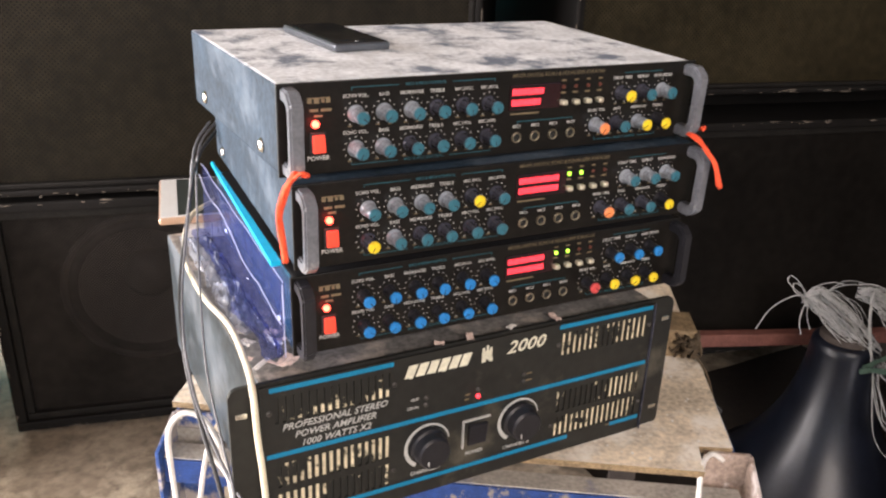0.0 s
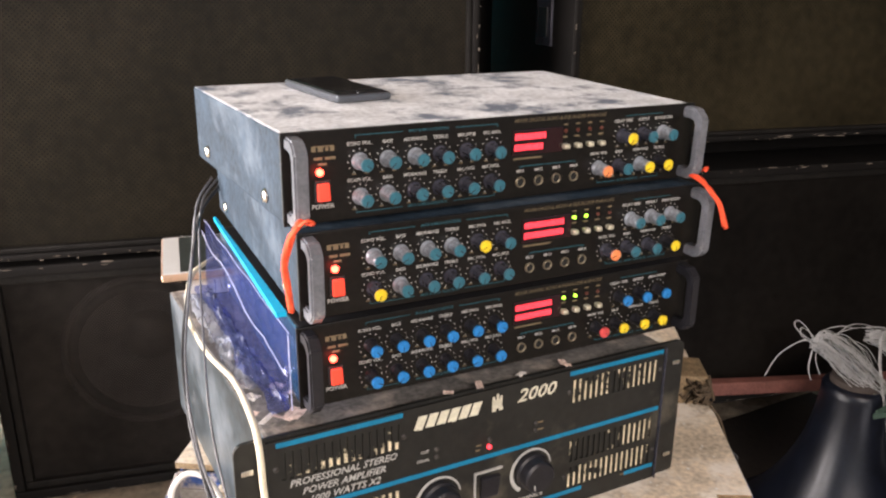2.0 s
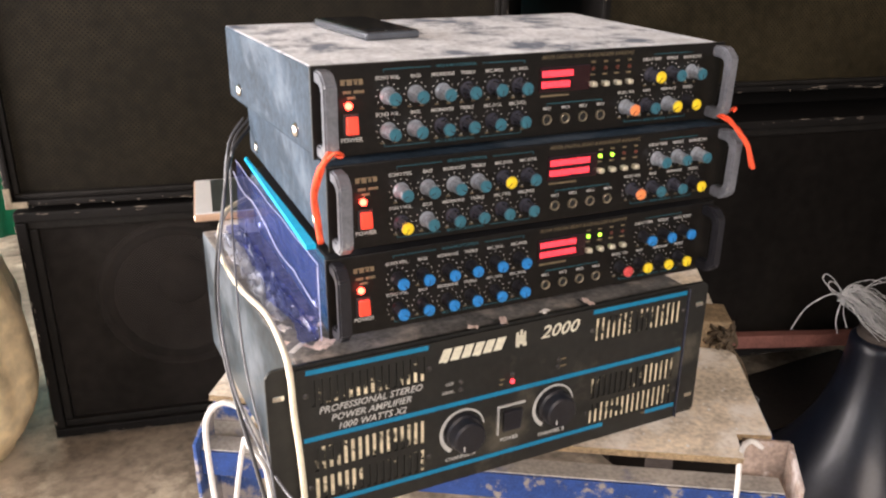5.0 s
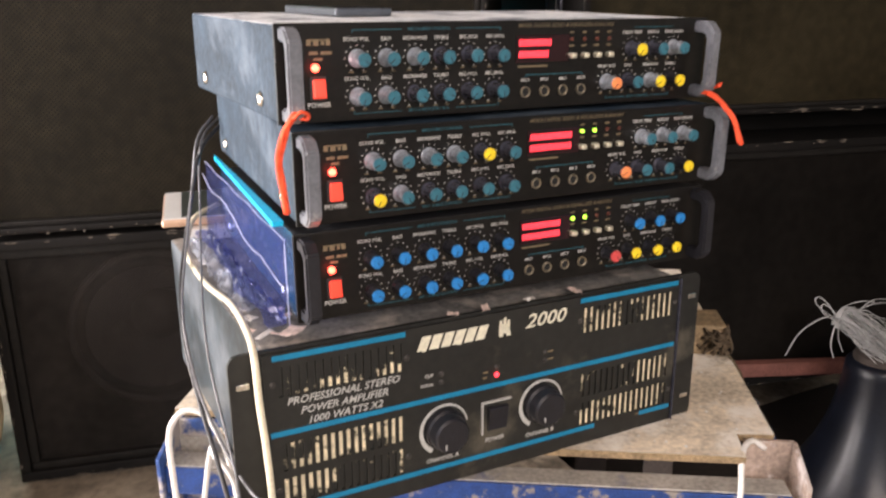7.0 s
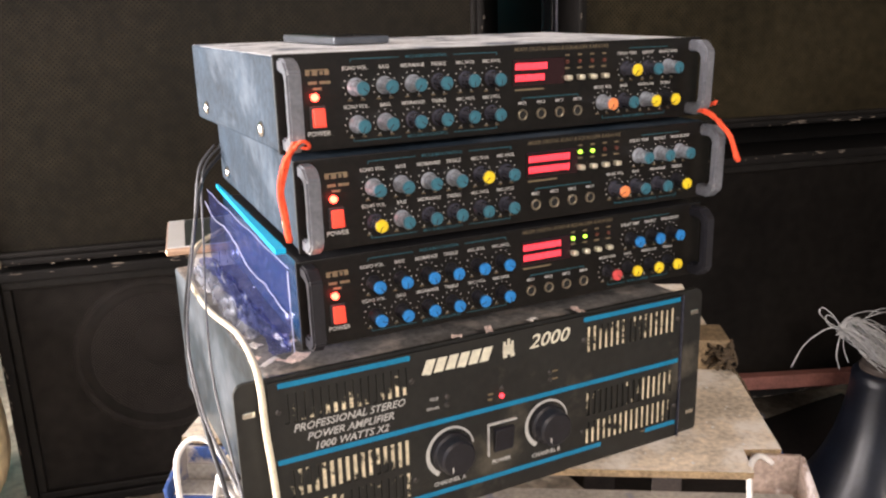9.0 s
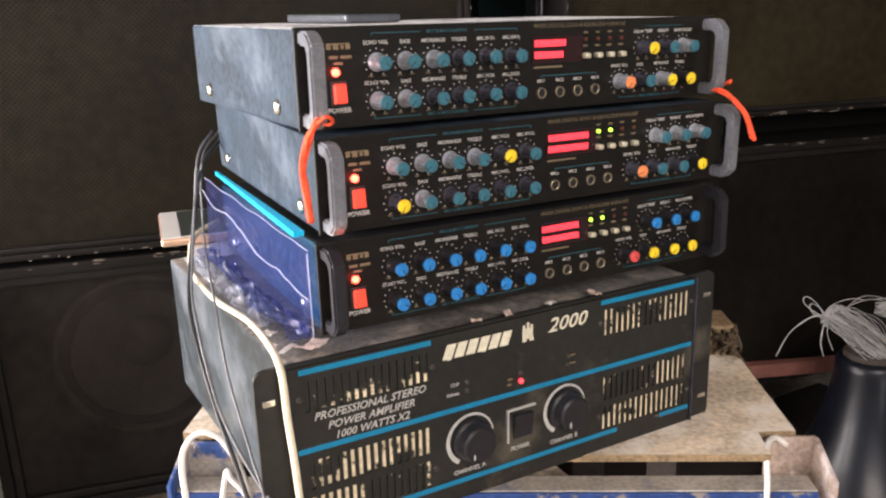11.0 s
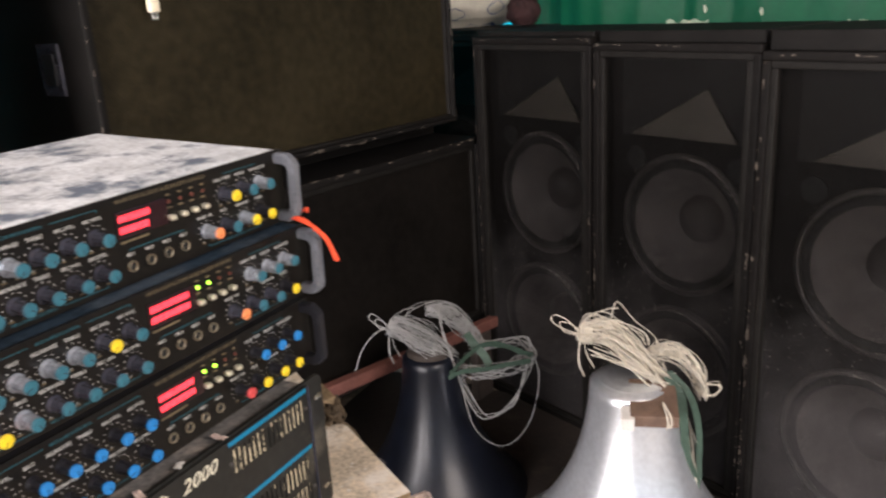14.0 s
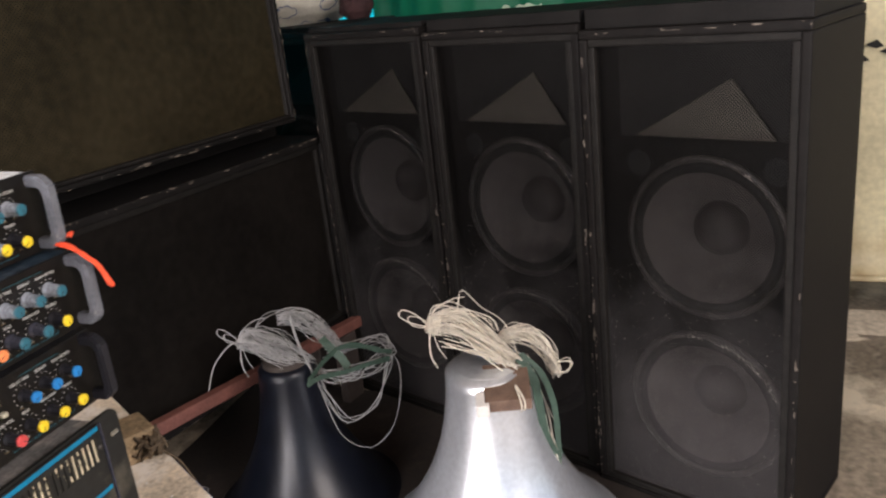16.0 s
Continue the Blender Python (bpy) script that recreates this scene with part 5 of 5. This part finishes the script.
def horn(m, top, neck, mouth, mat, label, wood=False):
    t = thing("horn_loudspeaker", m, label, "horn speaker", "horn loudspeakers")
    h = top - FLOOR
    prof = []
    for k in range(25):
        s = k / 24
        prof.append((neck + (mouth - neck) * (0.12 * s + 0.88 * s ** 2.3), h * (1 - s)))
    prof = [(neck * 0.55, h + 0.012), (neck * 0.9, h + 0.010)] + prof
    prof[-1] = (mouth, 0.012)
    prof += [(mouth + 0.006, 0.006), (mouth + 0.002, 0.0), (mouth - 0.006, 0.008)]
    part("bell", lathe(prof, 56, close=False), mat, t, "flared metal bell standing on its mouth", smooth=True)
    low = 0.25 if wood else 0.8
    part("driver_unit", lathe([(neck * 0.80, 0), (neck * 0.82, 0.008 * low), (neck * 0.78, 0.020 * low), (neck * 0.6, 0.030 * low), (0.012, 0.033 * low)], 32, Matrix.Translation((0, 0, h + 0.008))), HORN_SILVER if wood else BEAM_DARK, t, "driver cup on the neck", smooth=False)
    if wood:
        b = part("terminal_box", box((0.108, 0.135, 0.032), (-0.086, -0.036, h - 0.010), 0.003, turn=pose(0, 0, 0, 12, 0, -93)), WOOD_BROWN, t, "brown wooden terminal block")
        part("terminal_cover", box((0.030, 0.050, 0.034), (-0.135, 0.026, h - 0.024), 0.003, turn=pose(0, 0, 0, 12, 0, -93)), WIRE_PALE, b)
        part("string_lashing", sweep([(-0.151, -0.068, h - 0.040), (-0.156, -0.070, h - 0.022), (-0.152, -0.066, h - 0.004), (-0.113, -0.055, h + 0.006), (-0.151, -0.058, h - 0.002), (-0.157, -0.062, h - 0.024), (-0.151, -0.060, h - 0.042)], 0.0022, 6, 5), STRING_CREAM, b, smooth=True)
    return t


HA, HB = (1.564, 0.444), (1.507, -0.158)
horn(pose(*HA, FLOOR), 0.268, 0.080, 0.27, HORN_BLUE, "dark glossy blue horn loudspeaker standing mouth-down on the floor")
horn(pose(*HB, FLOOR, 0, 0, 20), 0.325, 0.106, 0.33, HORN_SILVER, "bare aluminium horn loudspeaker standing mouth-down on floor", True)


def skein(c, across, along, fit, mat, seed, label, drop, second, tangle):
    """A tied hank of flat twine: two uneven rolls of strands with frayed ones among them, a bow, and a tangle of loops."""
    rnd = random.Random(seed)
    c, a, b = Vector(c), 1.32 * Vector(across), 1.32 * Vector(along)
    up = Vector((0, 0, 1.32))
    bm = bmesh.new()

    def strand(pts, r=0.0021, flat=0.6):
        sweep([c + a * (fit[0] + fit[1] * q[0]) + b * q[1] + up * (fit[2] + fit[3] * q[2]) for q in pts], r, 5, 4, bm=bm, flat=flat)

    def loose(pts, j, r=0.0021):
        strand([tuple(v + rnd.uniform(-j, j) for v in q) for q in pts], r)

    def roll(path, widths, n):
        for k in range(n):
            ang, rad = rnd.uniform(0, 6.28), math.sqrt(rnd.random())
            stray = rnd.random() < 0.22
            rad *= 1.45 if stray else 1.0
            wild = 0.009 if stray else 0.0045
            spin, pts = rnd.uniform(-1.6, 1.6), []
            first = rnd.choice((0, 0, 0, 0, 0, 0, 1)) if not stray else rnd.choice((0, 1, 2))
            last = len(path) - (rnd.choice((0, 0, 0, 1)) if not stray else rnd.choice((0, 1)))
            for i in range(first, last):
                p, w = path[i], widths[i]
                e = ang + spin * i / len(path)
                pts.append((p[0] + rnd.uniform(-0.010, 0.010), p[1] + w * rad * math.cos(e) + rnd.uniform(-wild, wild), p[2] + 0.85 * w * rad * math.sin(e) + rnd.uniform(-wild, wild)))
            strand(pts, rnd.uniform(0.0013, 0.0026))

    roll([(0, 0, 0.02), (0.022, 0, 0.026), (0.055, 0, 0.014 * drop), (0.100, 0.002, -0.012 * drop), (0.140, 0.006, -0.040 * drop), (0.172, 0.012, -0.062 * drop)], (0.008, 0.021, 0.030, 0.030, 0.024, 0.013), 92)
    roll(second, (0.008, 0.016, 0.021, 0.021, 0.018, 0.010), 58)
    for path, n, j in tangle:
        for _ in range(n):
            loose(path, j, rnd.uniform(0.0014, 0.0024))
    # bow and short ends where the hank is tied
    strand([(0, 0, 0.02), (-0.02, 0, 0.042), (-0.045, 0.005, 0.052), (-0.052, 0.005, 0.042), (-0.03, 0, 0.030), (0, 0, 0.02)], 0.0022)
    strand([(0.004, 0, 0.022), (-0.016, 0.004, 0.036), (-0.036, 0.004, 0.040), (-0.030, 0, 0.026), (0.002, 0, 0.018)], 0.0020)
    strand([(0, 0, 0.02), (0.012, 0, 0.044), (0.045, 0.01, 0.056), (0.072, 0.01, 0.058)], 0.0018)
    strand([(0.0, 0, 0.02), (-0.004, -0.01, -0.02), (0.006, -0.012, -0.045)], 0.0020)
    strand([(0.006, 0, 0.02), (0.010, -0.012, -0.006), (0.024, -0.014, -0.030)], 0.0018)
    for k in range(7):
        loose([(0.003 * k, 0.014, 0.024), (0.004 + 0.003 * k, 0, 0.036), (0.003 * k, -0.014, 0.022), (0.003 * k, 0, 0.006), (0.003 * k, 0.014, 0.024)], 0.003)
    return tagged(part("string_skein", bm, mat, smooth=True), label, "string")


SK_A = ((1.491, 0.527, 0.338), (0.46, -0.88, 0), (0.88, 0.46, 0), (0.0, 0.80, 0.0, 1.12))
SK_B = ((1.422, -0.028, 0.405), (0.40, -0.90, 0), (0.90, 0.40, 0), (0.017, 0.98, 0.022, 1.18))
skein(*SK_A, STRING_GREY, 11, "tangled hank of grey string on the dark horn", 0.85,
      [(0.105, 0.050, 0.034), (0.135, 0.060, 0.032), (0.170, 0.066, 0.014), (0.205, 0.066, -0.010), (0.235, 0.060, -0.032), (0.255, 0.050, -0.048)],
      (([(0.170, 0.010, -0.060), (0.215, 0.0, -0.076), (0.280, 0.0, -0.082), (0.345, 0.01, -0.070), (0.385, 0.03, -0.052), (0.350, 0.05, -0.036), (0.280, 0.05, -0.036), (0.210, 0.04, -0.050)], 11, 0.016),
       ([(0.175, 0.0, -0.062), (0.200, -0.01, -0.120), (0.245, -0.01, -0.165), (0.310, 0.0, -0.150), (0.365, 0.02, -0.100), (0.385, 0.03, -0.060)], 4, 0.014),
       ([(0.178, 0.0, -0.070), (0.186, -0.01, -0.120), (0.220, -0.015, -0.200), (0.290, -0.015, -0.236), (0.360, -0.005, -0.200), (0.397, 0.01, -0.120), (0.388, 0.02, -0.062), (0.340, 0.03, -0.045)], 1, 0.002),
       ([(0.03, 0.0, 0.034), (0.07, 0.02, 0.056), (0.11, 0.05, 0.050), (0.135, 0.05, 0.040)], 2, 0.004),
       ([(0.128, 0.04, 0.044), (0.142, 0.01, 0.012), (0.158, -0.01, -0.020), (0.172, -0.01, -0.058)], 3, 0.005)))
skein(*SK_B, STRING_CREAM, 12, "tangled hank of cream string on the aluminium horn", 1.3,
      [(0.122, 0.050, -0.040), (0.152, 0.056, -0.032), (0.186, 0.058, -0.036), (0.214, 0.054, -0.054), (0.232, 0.046, -0.080), (0.240, 0.036, -0.104)],
      (([(0.165, 0.01, -0.060), (0.185, -0.01, -0.100), (0.195, -0.02, -0.160), (0.210, -0.02, -0.215), (0.222, -0.02, -0.255)], 6, 0.010),
       ([(0.185, 0.03, -0.070), (0.212, 0.0, -0.130), (0.218, -0.01, -0.190), (0.205, -0.02, -0.200), (0.190, -0.02, -0.140)], 3, 0.008),
       ([(0.055, 0.0, 0.020), (0.060, -0.005, 0.055), (0.070, 0.0, 0.072), (0.100, 0.0, 0.040), (0.140, 0.01, 0.006), (0.162, 0.01, -0.050)], 1, 0.002),
       ([(0.01, 0.0, 0.025), (0.06, -0.012, 0.042), (0.11, -0.010, 0.026), (0.12, 0.0, 0.006)], 3, 0.008),
       ([(0.02, -0.02, 0.0), (0.07, -0.03, -0.018), (0.12, -0.03, -0.040), (0.16, -0.02, -0.062)], 5, 0.009),
       ([(0.230, 0.03, -0.085), (0.262, 0.02, -0.078), (0.258, 0.03, -0.100), (0.225, 0.03, -0.096)], 3, 0.006)))


def on_skein(frame_, p, q, s):
    c, a, b = (Vector(v) for v in frame_[:3])
    fit = frame_[3]
    return tuple(c + 1.32 * (a * (fit[0] + fit[1] * p) + b * q + Vector((0, 0, fit[2] + fit[3] * s))))


cable("string_end", [on_skein(SK_A, 0, 0, 0.02), on_skein(SK_A, -0.03, 0, 0.018), on_skein(SK_A, -0.075, -0.005, -0.015), on_skein(SK_A, -0.10, -0.01, -0.06)], 0.0015, STRING_GREY, "loose end of grey string")


def ribbon(pts, label, r, wide):
    """A flat tape of width 2 r along the points, spread along the direction given and a little twisted."""
    line = [Vector(q) for q in smooth_line(pts, 6)]
    wide, bm, rows = Vector(wide).normalized(), bmesh.new(), []
    for k, q in enumerate(line):
        w = (wide + 0.35 * Vector((noise.noise((0.3 * k, 1, 0)), noise.noise((0.3 * k, 5, 0)), noise.noise((0.3 * k, 9, 0))))).normalized()
        rr_ = r * (0.85 + 0.3 * noise.noise((0.25 * k, 3, 7)))
        n_ = w.cross((line[min(k + 1, len(line) - 1)] - line[max(k - 1, 0)]).normalized())
        n_ = n_.normalized() * 0.0006 if n_.length > 1e-6 else Vector((0, 0, 0.0006))
        rows.append([bm.verts.new(q + w * rr_ + n_), bm.verts.new(q - w * rr_ + n_), bm.verts.new(q - w * rr_ - n_), bm.verts.new(q + w * rr_ - n_)])
    for p, q in zip(rows, rows[1:]):
        for i in range(4):
            bm.faces.new((p[i], p[(i + 1) % 4], q[(i + 1) % 4], q[i]))
    bm.faces.new(rows[0]), bm.faces.new(rows[-1][::-1])
    return tagged(part("green_tape", bm, TAPE_GREEN, smooth=False), label, "tape")


def tape(frame_, pts, label, r, wide):
    ribbon([on_skein(frame_, *q) for q in pts], label, r, wide)


wound = "faded dark green tape wound round grey string"
tape(SK_A, ((0.145, -0.02, -0.078), (0.170, -0.03, -0.056), (0.205, -0.02, -0.034), (0.250, 0.0, -0.022), (0.300, 0.01, -0.028), (0.350, 0.01, -0.044), (0.385, 0.02, -0.058)), wound, 0.012, (-0.3, -0.2, 1))
tape(SK_A, ((0.150, -0.03, -0.074), (0.190, -0.04, -0.058), (0.250, -0.03, -0.060), (0.320, -0.02, -0.056), (0.375, 0.0, -0.060)), wound, 0.011, (-0.3, -0.2, 1))
tape(SK_A, ((0.205, 0.02, -0.004), (0.225, 0.0, -0.020), (0.250, -0.01, -0.040), (0.262, -0.02, -0.058)), wound, 0.014, (0.5, -0.7, 0.5))
hung = "faded green tape hanging from cream string"
tape(SK_B, ((0.160, -0.01, -0.050), (0.180, -0.03, -0.075), (0.188, -0.03, -0.120), (0.196, -0.03, -0.175), (0.214, -0.03, -0.230), (0.224, -0.03, -0.268)), hung, 0.013, (0.40, -0.90, 0.1))
tape(SK_B, ((0.165, 0.0, -0.045), (0.198, -0.02, -0.075), (0.218, -0.02, -0.130), (0.222, -0.02, -0.190), (0.216, -0.03, -0.235), (0.190, -0.04, -0.240)), hung, 0.009, (0.40, -0.90, 0.2))
tape(SK_B, ((0.172, 0.0, -0.050), (0.168, -0.03, -0.085), (0.160, -0.04, -0.125), (0.158, -0.04, -0.150)), hung, 0.010, (0.40, -0.90, 0.0))
rope = bmesh.new()
rr = random.Random(3)
for _ in range(16):
    p = [(0.645 + rr.uniform(-0.02, 0.02), 0.098 + rr.uniform(-0.02, 0.02), 0.617 + rr.uniform(0, 0.04)) for _ in range(5)]
    sweep(p, 0.0022, 6, 5, bm=rope)
sweep([(0.65, 0.09, 0.63), (0.665, 0.07, 0.60), (0.668, 0.055, 0.57), (0.672, 0.05, 0.55)], 0.002, 6, 5, bm=rope)
tagged(part("frayed_rope", rope, ROPE_BROWN, smooth=True), "frayed brown rope tied at the table's back corner", "rope")
tagged(part("wooden_block", box((0.06, 0.07, 0.046), (0, 0, 0), 0.004), PLY_EDGE, m=pose(0.652, 0.138, 0.6365, 0, 0, -32)), "small yellow-brown wooden block behind the amplifier", "block")

ring = [(0.590 + 0.016 * math.cos(a) , -0.018 + 0.010 * math.sin(a), 0.6045 + 0.004 * max(0, math.sin(a))) for a in (0.3, 1.2, 2.1, 3.0, 3.9, 4.8, 5.7, 6.6)]
tagged(part("wire_loop", sweep(ring, 0.0011, 6, 5), WIRE_GREY, smooth=True), "small loop of thin dark wire on the plywood", "wire")

# ---------------------------------------------------------------- cables hanging on the tall cabinet
def row_point(x, y, z):
    return tuple(ROW @ Vector((x, y, z)))


plug = thing("power_plug", Matrix.Translation(row_point(1.124, -0.018, 1.263)) @ pose(0, 0, 0, 0, 0, -11.9), "cream plug hanging on a dark cord before the grille", "plug")
part("cord", sweep([(0.0, 0.004, 0.56), (0.004, 0.002, 0.40), (-0.002, 0, 0.20), (0.0, 0, 0.03)], 0.0035, 8, 6), WIRE_GREY, plug, smooth=True)
part("plug_body", box((0.024, 0.018, 0.045), (0, 0, 0.010), 0.005, 3), PLUG_WHITE, plug, smooth=True)
part("pin", box((0.006, 0.004, 0.018), (-0.005, 0, -0.020), 0.001), CHROME, plug)
part("pin", box((0.006, 0.004, 0.018), (0.005, 0, -0.020), 0.001), CHROME, plug)
av = thing("signal_cable", Matrix.Translation(row_point(1.478, -0.02, 1.36)) @ pose(0, 0, 0, 0, 0, -11.9), "looped grey signal cable with red and white plugs", "cable")
part("cord", sweep([(-0.13, 0.004, 0.47), (-0.11, 0, 0.06), (-0.09, 0, 0.012), (-0.05, 0, -0.006), (0.0, 0, 0.03), (0.06, 0.004, 0.07), (0.09, 0.004, 0.055), (0.07, 0.004, 0.035), (0.02, 0, 0.05), (-0.01, 0, 0.055)], 0.0034, 8, 6), STRING_GREY, av, smooth=True)
part("cord", sweep([(-0.05, 0.004, 0.45), (-0.03, 0, 0.09), (0.02, 0, 0.03), (0.10, 0, -0.02), (0.145, 0, -0.035), (0.17, 0, -0.005), (0.165, 0, 0.04), (0.155, 0, 0.065)], 0.0034, 8, 6), STRING_GREY, av, smooth=True)
part("plug_head", box((0.014, 0.014, 0.045), (-0.118, 0, 0.060), 0.004, 3), PLUG_RED, av, "red plug")
part("plug_head", box((0.014, 0.014, 0.045), (-0.098, 0, 0.062), 0.004, 3), PLUG_WHITE, av, "white plug")
part("plug_head", box((0.016, 0.016, 0.05), (0.153, 0, 0.085), 0.004, 3), PLUG_WHITE, av, "white plug")

# ---------------------------------------------------------------- sacks and sheets round the edges
def sack(name, m, size, mat, label, seed, full=0.72):
    bm = bmesh.new()
    bmesh.ops.create_icosphere(bm, subdivisions=5, radius=1)
    for v in bm.verts:
        p = v.co.copy()
        r = Vector([math.copysign(abs(c) ** full, c) for c in p])
        n_ = 0.07 * noise.noise(p * 2.2 + Vector((seed, 0, 0))) + 0.03 * noise.noise(p * 6 + Vector((seed, 3, 0))) + 0.012 * noise.noise(p * 16 + Vector((seed, 3, 9)))
        v.co = Vector((r.x * size[0] / 2, r.y * size[1] / 2, r.z * size[2] / 2)) * (1 + n_) + Vector((0, 0, size[2] * 0.46))
        v.co.z = max(v.co.z, 0.0)
    t = thing(name, m, label, "sack", "filled sacks")
    part("bag", bm, mat, t, smooth=True)
    return t


sack("sack", pose(2.72, 0.93, 1.118, 0, 0, 24), (0.46, 0.72, 0.275), SACK_STAMPED, "plump cream woven sack with blue stamps, on a speaker", 3.0, full=0.92)
sack("sack", pose(-0.625, 1.22, SLAB, 0, 0, 15), (0.5, 0.62, 0.60), SACK_WARM, "slumped cream sack beside the bass cabinet", 9.0)
mb = bmesh.new()
bmesh.ops.create_icosphere(mb, subdivisions=4, radius=1)
for v in mb.verts:
    q = v.co.copy()
    v.co = Vector((q.x * 0.062, q.y * 0.060, q.z * 0.064)) * (1 + 0.18 * noise.noise(q * 2.2) + 0.06 * noise.noise(q * 7))
    v.co.z = max(v.co.z, -0.05)
tagged(part("cloth", mb, MAROON, m=pose(2.59, 0.545, 1.184, 0, 0, 24), smooth=True), "dark maroon folded cloth on top of a tall speaker", "cloth")

# cream enamel sheet leaning at the side
PAN = pose(3.0, -1.86, 0.02, 0, 0, -80)
pan = thing("enamel_panel", PAN, "old cream enamelled metal panel with rusty rolled rim, leaning upright", "metal panel")


def pan_place(u, v):
    x, z = -0.75 + 1.5 * u, 1.5 * v
    curl = 0.05 * max(0, 1 - v / 0.06) ** 2
    return (x, 0.10 * (2 * u - 1) ** 2 - curl + 0.006 * noise.noise((4 * u, 4 * v, 3)), z)


part("enamel_sheet", wavy(40, 60, pan_place), CREAM_METAL, pan, smooth=True)
part("rim", sweep([(-0.75 + 1.5 * k / 12, 0.10 * (2 * k / 12 - 1) ** 2 - 0.05, 0.0) for k in range(13)], 0.012, 8, 3), CREAM_METAL, pan, smooth=True)
for x, z, r in ((-0.70, 0.80, 0.034), (-0.655, 0.845, 0.03), (-0.615, 0.82, 0.028), (-0.72, 0.30, 0.02)):
    b = bmesh.new()
    y = 0.10 * (x / 0.75) ** 2 - 0.006
    vs = [b.verts.new((x + dx * r, y, z + dz * r)) for dx, dz in ((-1, 0.1), (0.2, 0.6), (1, -0.2), (0.1, -0.4))]
    b.faces.new(vs)
    ex = bmesh.ops.extrude_face_region(b, geom=b.faces[:])
    for v in [g for g in ex["geom"] if isinstance(g, bmesh.types.BMVert)]:
        v.co.y -= 0.003
    part("paint_mark", b, HOLE, pan, "black paint mark")
